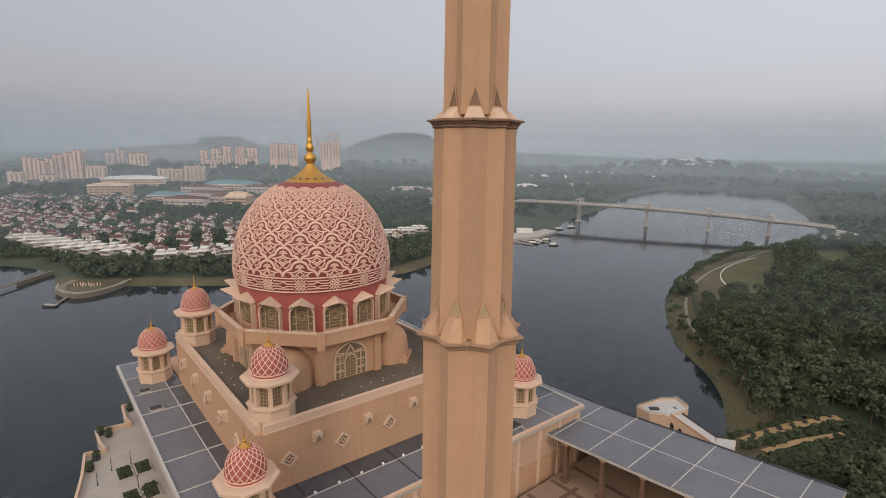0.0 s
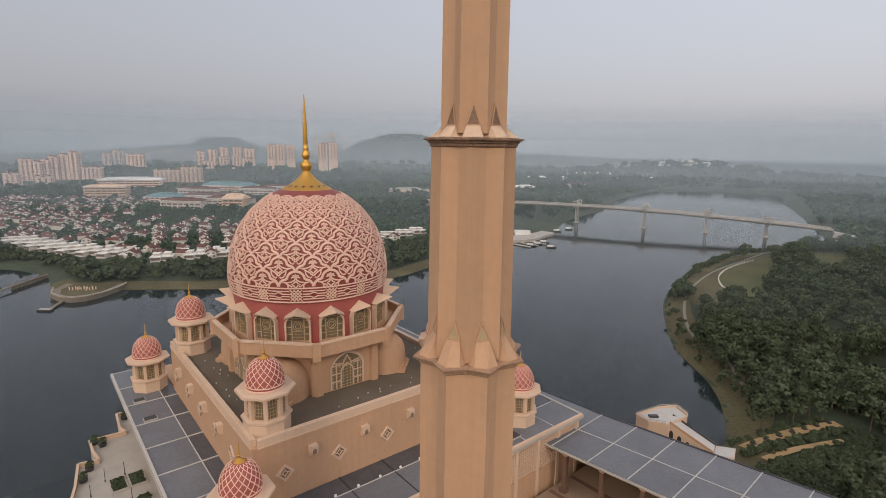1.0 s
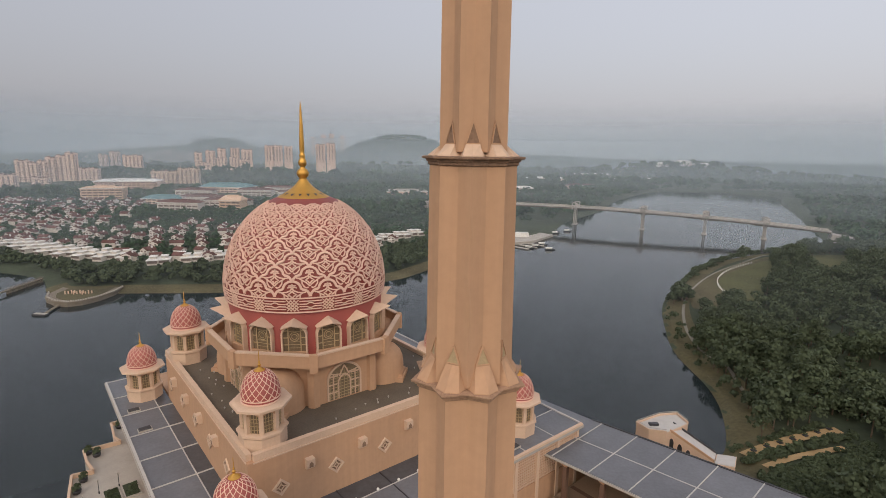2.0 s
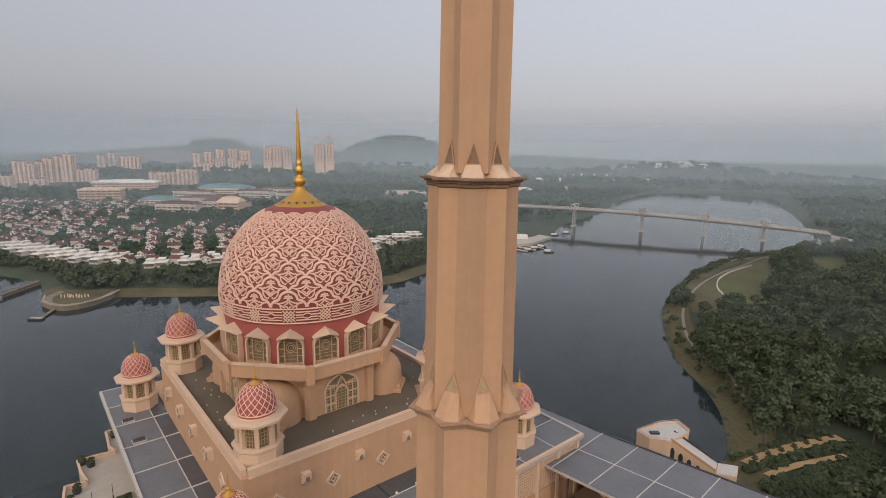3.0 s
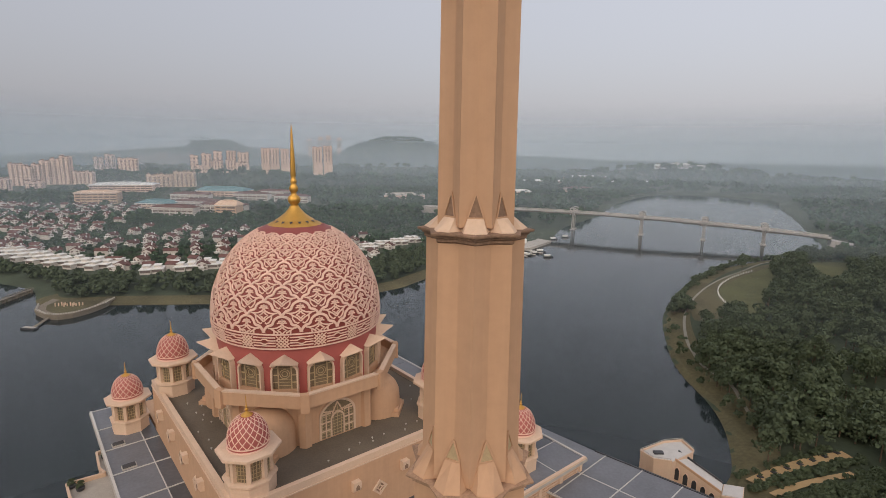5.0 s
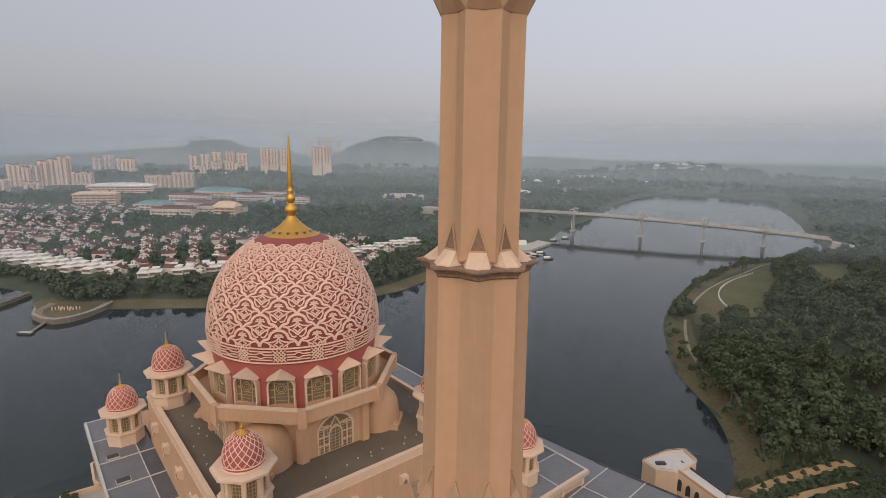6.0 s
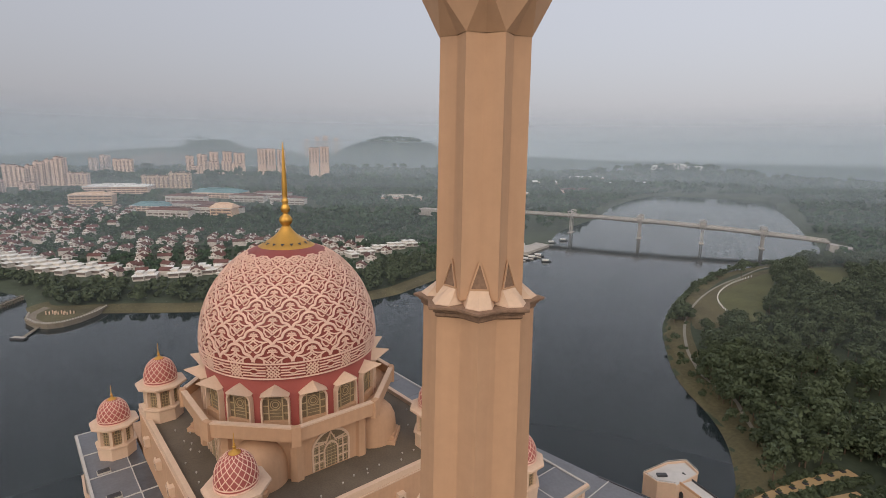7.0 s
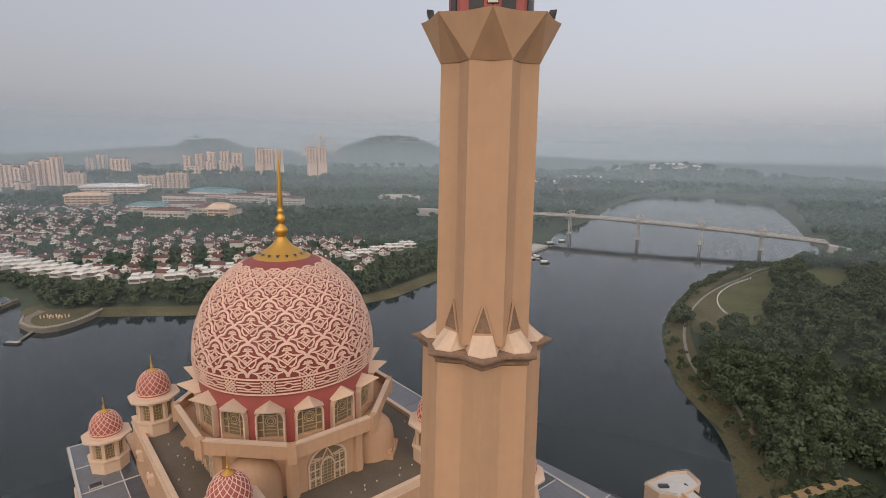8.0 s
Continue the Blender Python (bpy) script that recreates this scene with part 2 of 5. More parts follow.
def ridge(x, y, cx, cy, rx, ry, h):
    return h * np.exp(-((x - cx) / rx) ** 2 - ((y - cy) / ry) ** 2)


def land_height(x, y):
    d = lake_distance(x, y)
    h = np.where(d > 0, -0.5 + 1.7 * (1 - np.exp(-np.maximum(d, 0) / 3.0)) + 3.0 * (1 - np.exp(-np.maximum(d, 0) / 25.0)), -0.5 - 3 * (1 - np.exp(np.minimum(d, 0) / 6.0)))
    h = h + np.where(d > 0, 1, 0) * (ridge(x, y, 330, 300, 110, 120, 7) + ridge(x, y, -470, 1285, 300, 60, 22) + ridge(x, y, -900, 1500, 500, 500, 14) + ridge(x, y, 880, 1900, 300, 220, 38))
    far = np.clip((y - 1300) / 900, 0, 1)
    h = h + far * (ridge(x, y, -1230, 3000, 150, 300, 128) + ridge(x, y, -190, 2650, 300, 380, 128) + ridge(x, y, -1700, 3600, 600, 400, 55)
                   + ridge(x, y, 500, 3100, 700, 500, 30) + ridge(x, y, 1600, 3000, 700, 600, 8) + ridge(x, y, -450, 3500, 1500, 500, 45))
    far_r = np.clip((y - 760) / 300, 0, 1) * np.where(d > 0, 1, 0)
    return h + far_r * ridge(x, y, 900, 900, 250, 300, 22)


def grid_sheet(xs, ys, height):
    X, Y = np.meshgrid(xs, ys)
    Z = height(X, Y)
    v = np.stack([X, Y, Z], -1).reshape(-1, 3)
    nx, ny = len(xs), len(ys)
    i = (np.arange(ny - 1)[:, None] * nx + np.arange(nx - 1)[None]).reshape(-1)
    f = np.stack([i, i + 1, i + nx + 1, i + nx], 1)
    return v.tolist(), f.tolist()


xs = np.concatenate([np.linspace(-4800, -900, 30), np.linspace(-880, -320, 60), np.linspace(-312, 420, 150), np.linspace(430, 900, 45), np.linspace(940, 4800, 34)])
ys = np.concatenate([np.linspace(-1500, -100, 12), np.linspace(-80, 90, 20), np.linspace(95, 700, 125), np.linspace(710, 1500, 50), np.linspace(1540, 4900, 50)])
ground = smooth(part("ground", grid_sheet(xs, ys, land_height), EARTH))
tagged(ground, "dark green wooded land around the lake, rising to hills", "ground", kind="structure")
lake = part("water", ([(-4800, -1500, 0), (4800, -1500, 0), (4800, 3000, 0), (-4800, 3000, 0)], [(0, 1, 2, 3)]), WATER)
tagged(lake, "calm grey-green lake water reflecting the hazy sky", "lake", kind="structure")


def mist_arc(radius, height, density):
    pts = [(radius * math.sin(a), radius * math.cos(a)) for a in np.linspace(-1.35, 1.35, 60)]
    rim = 250 + radius * 0.55
    v = [(x, y, -2) for x, y in pts] + [(x, y, rim * 0.5) for x, y in pts] + [(x, y, rim) for x, y in pts]
    n = len(pts)
    f = [(i, i + 1, n + i + 1, n + i) for i in range(n - 1)] + [(n + i, n + i + 1, 2 * n + i + 1, 2 * n + i) for i in range(n - 1)]
    ob = part("haze_sheet", (v, f), mist_material("mist", density, height))
    return tagged(ob, "thin grey-blue translucent sheet added for the haze over the far land", "mist", kind="structure")


# curved sheets added one behind another, standing in for haze that grows with distance
for r, dens in ((290, 0.035), (540, 0.14), (820, 0.17), (1180, 0.20), (1600, 0.30), (2130, 0.42), (4300, 0.7)):
    mist_arc(r, 90 + r * 0.09, dens)

# ---------------------------------------------------------------- the minaret
AX, AY = 2.9, 47.9


def star(R, phase, z, valley=0.795, cx=0.0, cy=0.0):
    out = []
    for i in range(8):
        a = phase + i * math.pi / 4
        out.append((cx + R * math.cos(a), cy + R * math.sin(a), z))
        b = a + math.pi / 8
        for off, k in ((-0.012, valley), (0.012, valley)):
            out.append((cx + R * k * math.cos(b + off), cy + R * k * math.sin(b + off), z))
    return out


FRONT = -math.pi / 2                        # towards the camera
ODD, EVEN = FRONT + math.pi / 8 - 0.085, FRONT - 0.08


def minaret():
    m = thing("minaret", pose(AX, AY, 0), "tall tapering peach-rendered minaret with star-shaped tiers and stained mouldings", "minaret")
    tiers = ((ODD, 4.65, 4.75, 73.6, 9.0), (EVEN, 3.66, 3.86, 92.9, 74.0), (ODD, 2.9, 2.98, 109.0, 93.4))
    for ph, rt, rb, zt, zb in tiers:
        sh = Shape().loft([star(rb, ph, zb), star(rt, ph, zt)])
        part("shaft", sh.mesh(), PLASTER, m)
    # cornices
    for ph, r, z, up in ((ODD, 4.65, 73.6, 0.85), (EVEN, 3.66, 92.9, 0.8)):
        for name, mat, prof in (("cornice", STAIN_AND_SHADE if r < 4 else MOULD, ((0.02, -0.62), (0.2, -0.52), (0.2, -0.32), (0.42, -0.26), (0.42, -0.1))),
                                ("cornice_top", STAIN_AND_SHADE if r < 4 else MOULD, ((0.40, -0.1), (0.8, -0.06), (0.86, 0.0), (0.86, 0.12), (0.3, 0.18)))):
            sh = Shape().loft([star(r + d * up, ph, z + dz, 0.815) for d, dz in prof])
            part(name, sh.mesh(), mat, m, "dark weather-stained moulding")
    # broaches: sloping feet on the cornice, each under a small triangular grille
    for ph_low, ph_up, r_low, r_up, z in ((ODD, EVEN, 4.65, 3.86, 73.75), (EVEN, ODD, 3.66, 3.0, 93.05)):
        k = r_up / 3.98
        for i in range(8):
            a = ph_low + i * math.pi / 4
            d, s = Vector((math.cos(a), math.sin(a), 0)), Vector((-math.sin(a), math.cos(a), 0))
            w0, w1, h1, ht = (1.42, 0.62, 2.05, 1.6) if r_up > 3.5 else (1.05, 0.56, 1.0, 1.75)
            rin = r_up * 0.80
            mid_ = r_up * (0.80 + 0.124 * (w1 / r_up) / 0.383)
            foot = [d * (r_low + 0.08) * 0.90 - s * w0 * 0.76, d * (r_low + 0.16), d * (r_low + 0.08) * 0.90 + s * w0 * 0.76]
            top = [d * mid_ * 1.005 - s * w1, d * (mid_ * 1.03), d * mid_ * 1.005 + s * w1]
            back = [d * rin * 0.8 + s * w0, d * rin * 0.8 - s * w0]
            backt = [d * rin * 0.8 + s * w1, d * rin * 0.8 - s * w1]
            v0 = [p + Vector((0, 0, z)) for p in foot + back]
            v1 = [p + Vector((0, 0, z + 0.1 * k)) for p in foot + back]
            v2 = [p + Vector((0, 0, z + h1)) for p in top + backt]
            part("spur", Shape().loft([v0, v1, v2]).mesh(), PLASTER_PALE if r_up < 3.5 else PLASTER, m, "sloping spur with a stained foot")
            # triangular grille with frame
            zb, zt = z + h1 + 0.02, z + h1 + ht
            tri = [d * mid_ * 1.01 - s * w1, d * mid_ * 1.01 + s * w1, d * (rin * 1.01)]
            tri = [tri[0] + Vector((0, 0, zb)), tri[1] + Vector((0, 0, zb)), tri[2] + Vector((0, 0, zt))]
            body = Shape().add([*tri, *[p - d * 0.8 for p in tri]], [(0, 1, 2), (5, 4, 3), (0, 3, 4, 1), (1, 4, 5, 2), (2, 5, 3, 0)])
            g = part("grille", body.mesh(), GRILLE if r_up > 3.5 else STAIN_AND_SHADE, m, "small triangular grille")
            fr = Shape()
            for p, q in ((0, 1), (1, 2), (2, 0)):
                fr.beam(tri[p] + d * 0.03, tri[q] + d * 0.03, 0.13 * k, 0.13 * k, d)
            part("frame", fr.mesh(), PLASTER, g)
    # flared crown: folded plates
    zb, zt, rb, rt = 109.0, 111.3, 2.92, 3.9
    lo = [(rb * math.cos(ODD + i * math.pi / 4), rb * math.sin(ODD + i * math.pi / 4), zb) for i in range(8)]
    lov = [(rb * .805 * math.cos(ODD + (i + .5) * math.pi / 4), rb * .805 * math.sin(ODD + (i + .5) * math.pi / 4), zb) for i in range(8)]
    hi = [(rt * math.cos(ODD + (i + .5) * math.pi / 4), rt * math.sin(ODD + (i + .5) * math.pi / 4), zt) for i in range(8)]
    hiv = [(rt * .915 * math.cos(ODD + i * math.pi / 4), rt * .915 * math.sin(ODD + i * math.pi / 4), zt - 0.1) for i in range(8)]
    v = lo + lov + hi + hiv
    f = []
    for i in range(8):
        j = (i + 1) % 8
        f += [(i, 8 + i, 16 + i), (8 + i, j, 16 + i), (i, 16 + i, 24 + i), (j, 24 + j, 16 + i)]
    f.append(tuple(16 + i // 2 if i % 2 else 24 + i // 2 for i in range(16)))
    part("crown", (v, f), PLASTER, m, "flared crown of folded triangular plates")
    # rose drum on the crown
    part("lantern", Shape().loft([star(2.35, EVEN, 111.0, 0.93), star(2.35, EVEN, 116.5, 0.93)]).mesh(), ROSE, m, "rose-red lantern stage")
    part("lantern_cap", Shape().lathe([(2.9, 116.5), (2.9, 116.9), (2.2, 118.5), (1.2, 121), (0.15, 127), (0.02, 131)], 16).mesh(), ROSE, m)
    for i in range(8):
        a = EVEN + (i + 0.5) * math.pi / 4
        d, s = Vector((math.cos(a), math.sin(a), 0)), Vector((-math.sin(a), math.cos(a), 0))
        c = d * 2.17
        sh = Shape().beam(c + Vector((0, 0, 111.6)), c + Vector((0, 0, 114.8)), 0.8, 0.16, d)
        part("louvre", sh.mesh(), DARK, m, "dark louvred opening")
    return m


MINARET = minaret()


def floodlight(pos, turn):
    m = thing("floodlight", pose(*pos, 0, 0, turn), "small black floodlight on a bracket at the minaret crown", "floodlight", "floodlights on the minaret crown")
    part("bracket", Shape().box(-0.04, -0.04, 0, 0.04, 0.04, 0.3).box(-0.3, -0.04, 0.26, 0.3, 0.04, 0.32).mesh(), DARK, m)
    part("housing", Shape().loft([[(-0.26, -0.12, 0.3), (0.26, -0.12, 0.3), (0.26, 0.2, 0.36), (-0.26, 0.2, 0.36)],
                                  [(-0.32, -0.2, 0.72), (0.32, -0.2, 0.72), (0.26, 0.16, 0.7), (-0.26, 0.16, 0.7)]]).mesh(), DARK, m)
    part("lens", Shape().loft([[(-0.24, -0.15, 0.28), (0.24, -0.15, 0.28), (0.28, -0.21, 0.68), (-0.28, -0.21, 0.68)],
                               [(-0.24, -0.17, 0.28), (0.24, -0.17, 0.28), (0.28, -0.23, 0.68), (-0.28, -0.23, 0.68)]]).mesh(), WHITE, m)
    return m


for i in (5, 1, 3, 7):
    a = ODD + (i + .5) * math.pi / 4
    floodlight((AX + 3.35 * math.cos(a), AY + 3.35 * math.sin(a), 111.25), math.degrees(a) + 90)

# ---------------------------------------------------------------- the mosque
Z_LOW, Z_FLOOR, Z_PAR = 28.0, 40.6, 41.6
A0, A1, B0, B1 = -24.9, 28.0, -28.4, 33.0
mosque = thing("mosque", HALL, "large peach mosque with a rose dome covered in pale strapwork", "mosque")


def octagon(apothem, z, phase=math.pi / 8):
    R = apothem / math.cos(math.pi / 8)
    return [(R * math.cos(phase + i * math.pi / 4), R * math.sin(phase + i * math.pi / 4), z) for i in range(8)]


# hall block with its parapet
hall = part("hall", Shape().box(A0, B0, 8, A1, B1, Z_FLOOR - 0.3).mesh(), PLASTER, mosque)
for name, (x0, y0, x1, y1) in {"front": (A0 + 1.1, B0, A1, B0 + 1.0), "left": (A0, B0 + 0.9, A0 + 1.0, B1), "right": (A1 - 1.0, B0 + 1.0, A1, B1), "back": (A0 + 1.0, B1 - 1.0, A1 - 1.0, B1)}.items():
    part("parapet", Shape().box(x0, y0, Z_FLOOR - 0.3, x1, y1, Z_PAR).mesh(), PLASTER_PALE, mosque)
    ex = 0.18
    part("coping", Shape().box(x0 - ex, y0 - ex, Z_PAR - 1.6, x1 + ex, y1 + ex, Z_PAR - 1.35).mesh(), PLASTER_PALE, hall)
part("roof_felt", Shape().box(A0 + 1.0, B0 + 1.0, Z_FLOOR - 0.29, A1 - 1.0, B1 - 1.0, Z_FLOOR).mesh(), BITUMEN, mosque, "dusty grey-brown flat roof covering")


# wall ornaments: diamond grilles and corbel boxes
def diamond(parent, at, out, side):
    out, side, up = Vector(out), Vector(side), Vector((0, 0, 1))
    c = Vector(at)
    def sq(r, off):
        return [c + out * off + side * r, c + out * off + up * r, c + out * off - side * r, c + out * off - up * r]
    frame_ = Shape()
    o0, o1, i0, i1 = sq(1.75, 0), sq(1.65, 0.3), sq(1.15, 0), sq(1.22, 0.3)
    for k in range(4):
        j = (k + 1) % 4
        frame_.add([o0[k], o0[j], o1[j], o1[k], i1[k], i1[j], i0[j], i0[k]], [(0, 1, 2, 3), (3, 2, 5, 4), (4, 5, 6, 7)])
    d = part("medallion", frame_.mesh(), PLASTER_PALE, parent, "square medallion set on its corner")
    part("backing", (sq(1.2, 0.03), [(0, 1, 2, 3)]), STAIN_AND_SHADE, d)
    g = Shape()
    for s in (-1, 1):
        g.beam(c + out * 0.12 + side * 0.55 * s, c + out * 0.12 + up * 0.55, 0.2, 0.12, out)
        g.beam(c + out * 0.12 + side * 0.55 * s, c + out * 0.12 - up * 0.55, 0.2, 0.12, out)
        g.beam(c + out * 0.12 + side * 1.1 * s, c + out * 0.12 + side * 0.5 * s, 0.2, 0.12, out)
        g.beam(c + out * 0.12 + up * 1.1 * s, c + out * 0.12 + up * 0.5 * s, 0.2, 0.12, side)
    part("tracery", g.mesh(), PLASTER_PALE, d)


def corbel(parent, at, out, side):
    out, side, up = Vector(out), Vector(side), Vector((0, 0, 1))
    c = Vector(at)
    prof = [(0, 1.1), (1.15, 1.1), (1.15, -0.2), (0.8, -0.9), (0, -1.1)]
    ring = lambda s: [c + side * s + out * x + up * z for x, z in prof]
    b = part("corbel", Shape().loft([ring(-0.8), ring(0.8)]).mesh(), PLASTER_PALE, parent, "projecting water spout box")
    rp = [(-0.4, -0.5), (0.4, -0.5), (0.4, 0.2), (0, 0.62), (-0.4, 0.2)]
    # flat brown polygon on the face: the hollow's shade is in its colour
    part("recess", ([c + out * 1.16 + side * x + up * z for x, z in rp], [(0, 1, 2, 3, 4)]), STAIN_AND_SHADE, b)


for k in range(5):
    diamond(hall, (-19.3 + 11.1 * k, B0, 33.6), (0, -1, 0), (1, 0, 0))
    if k < 4:
        corbel(hall, (-13.8 + 11.2 * k, B0, 36.4), (0, -1, 0), (1, 0, 0))
for k in range(5):
    diamond(hall, (A0, -16.0 + 11.1 * k, 33.6), (-1, 0, 0), (0, 1, 0))
    if k < 4:
        corbel(hall, (A0, -10.4 + 11.1 * k, 36.4), (-1, 0, 0), (0, 1, 0))

# octagonal base under the drum
base = part("octagon_base", Shape().loft([octagon(17.0, Z_FLOOR - 0.2), octagon(17.0, 50.6)]).mesh(), PLASTER, mosque)
for i in range(8):
    a = math.pi / 8 + i * math.pi / 4
    c = Vector((math.cos(a), math.sin(a), 0)) * 18.7
    s = Vector((-math.sin(a), math.cos(a), 0))
    d = Vector((math.cos(a), math.sin(a), 0))
    pts = [(c + s * u + d * w) for u, w in ((-1.3, -2.2), (-1.2, 0.0), (0, 0.6), (1.2, 0.0), (1.3, -2.2))]
    part("pilaster", Shape().prism([(p.x, p.y) for p in pts], Z_FLOOR - 0.1, 50.7).mesh(), PLASTER, base)


def pointed_arch(w, h0, h1, n=8):
    """Outline from the left foot over the apex to the right foot: half width w, springing h0, apex h1."""
    left = []
    for k in range(n + 1):
        s = k / n
        x = -w * math.cos(s * math.pi / 2) ** 0.85
        left.append((x, h0 + (h1 - h0) * (math.sin(s * math.pi / 2) ** 1.0 * 0.86 + 0.14 * s ** 4)))
    return [(-w, 0.0)] + left + [(-x, z) for x, z in left[-2::-1]] + [(w, 0.0)]


def on_wall(pts, c, side, out, off):
    up = Vector((0, 0, 1))
    return [Vector(c) + Vector(side) * x + up * z + Vector(out) * off for x, z in pts]


def ribbon(outer, inner, c, side, out, o0, o1):
    """A raised moulding between two outlines on a wall."""
    rings = [on_wall(outer, c, side, out, o0), on_wall(outer, c, side, out, o1), on_wall(inner, c, side, out, o1), on_wall(inner, c, side, out, o0)]
    return Shape().loft([[r[k] for r in rings] for k in range(len(outer))], cap=True)


def tall_window(parent, ang, apothem, z):
    out, side = Vector((math.cos(ang), math.sin(ang), 0)), Vector((-math.sin(ang), math.cos(ang), 0))
    c = out * apothem + Vector((0, 0, z))
    o, i = pointed_arch(4.1, 4.6, 8.2), pointed_arch(3.7, 4.4, 7.7)
    w = part("window", ribbon(o, i, c, side, out, -0.05, 0.3).mesh(), PLASTER_PALE, parent, "pointed window with pale tracery")
    part("pane", (on_wall(i, c, side, out, 0.04), [tuple(range(len(i)))]), GLASS_DARK, w)
    tr = Shape()
    up = Vector((0, 0, 1))
    o2, i2 = pointed_arch(1.55, 3.6, 5.4), pointed_arch(1.3, 3.5, 5.0)
    rb = ribbon(o2, i2, c, side, out, 0.05, 0.22)
    tr.add(*rb.mesh())
    for x in (-2.6, 2.6):
        tr.beam(c + side * x + out * 0.12, c + side * x + up * 5.8 + out * 0.12, 0.24, 0.2, out)
    for z_ in (1.6, 3.4, 5.2):
        for s in (-1, 1):
            tr.beam(c + side * s * 1.5 + up * z_ + out * 0.12, c + side * s * 3.7 + up * z_ + out * 0.12, 0.24, 0.2, out)
    for s in (-1, 1):
        tr.beam(c + side * s * 1.2 + up * 5.0 + out * 0.12, c + up * 7.3 + out * 0.12, 0.24, 0.2, out)
        tr.beam(c + side * s * 3.4 + up * 5.9 + out * 0.12, c + side * s * 0.9 + up * 5.4 + out * 0.12, 0.22, 0.2, out)
    part("tracery", tr.mesh(), PLASTER_PALE, w)
    lat = Shape()
    for k in range(9):
        x = -3.4 + k * 0.85
        lat.beam(c + side * x + out * 0.07, c + side * x + up * (6.9 - abs(x) * 0.6) + out * 0.07, 0.09, 0.06, out)
    for k in range(8):
        lat.beam(c - side * 3.5 + up * (0.5 + k * 0.7) + out * 0.07, c + side * 3.5 + up * (0.5 + k * 0.7) + out * 0.07, 0.09, 0.06, out)
    part("grille", lat.mesh(), GRILLE, w)


for q in range(4):
    tall_window(base, q * math.pi / 2 - math.pi / 2, 17.05, Z_FLOOR + 0.3)
    # rounded apse on each diagonal side
    a = q * math.pi / 2 + math.pi / 4
    prof = [(5.2, Z_FLOOR - 0.1), (5.2, 44.0), (5.0, 45.6), (4.4, 47.0), (3.4, 48.1), (2.0, 48.8), (0.05, 49.1)]
    ap = Shape().lathe(prof, 28, 0, 17.6 * math.cos(a), 17.6 * math.sin(a))
    smooth(part("apse", ap.mesh(), PLASTER, base, "rounded half-domed buttress"))
    st = Shape().box(-3.4, -1.2, Z_FLOOR - 0.1, 3.4, 1.0, Z_FLOOR + 0.9).box(-2.5, -1.2, Z_FLOOR + 0.9, 2.5, 0.6, Z_FLOOR + 1.6)
    rot = Matrix.Rotation(a - math.pi / 2, 4, "Z")
    vs = [rot @ (Vector(p) + Vector((0, 22.3, 0))) for p in st.v]
    part("apse_step", (vs, st.f), PLASTER, base)

# gallery
gal = part("gallery", Shape().loft([octagon(18.6, 49.6), octagon(19.4, 50.2), octagon(20.6, 50.5), octagon(20.6, 51.2)]).mesh(), PLASTER, mosque)
for i in range(8):
    R = 20.6 / math.cos(math.pi / 8)
    a, b = math.pi / 8 + i * math.pi / 4, math.pi / 8 + (i + 1) * math.pi / 4
    p, q = Vector((R * math.cos(a), R * math.sin(a), 0)), Vector((R * math.cos(b), R * math.sin(b), 0))
    d = (q - p).normalized()
    n = Vector((d.y, -d.x, 0))
    p2, q2 = p + d * 0.8, q - d * 0.8
    sh = Shape().beam(p2 + Vector((0, 0, 52.2)) - n * 0.35, q2 + Vector((0, 0, 52.2)) - n * 0.35, 0.7, 2.0)
    part("parapet", sh.mesh(), PLASTER, gal)
    sh = Shape().beam(p2 + Vector((0, 0, 53.3)) - n * 0.35, q2 + Vector((0, 0, 53.3)) - n * 0.35, 1.05, 0.3)
    part("coping", sh.mesh(), PLASTER_PALE, gal)
    c, s = p.normalized(), Vector((-p.normalized().y, p.normalized().x, 0))
    pts = [p + s * u + c * w for u, w in ((-0.8, -0.9), (-0.8, 0.22), (0.8, 0.22), (0.8, -0.9))]
    part("post", Shape().prism([(v.x, v.y) for v in pts], 49.8, 53.55).mesh(), PLASTER, gal)

# drum with sixteen hooded windows
drum = part("drum", Shape().lathe([(17.3, 51.0), (17.3, 61.6)], 64).mesh(), ROSE, mosque, "plain rose-red drum")
smooth(drum)


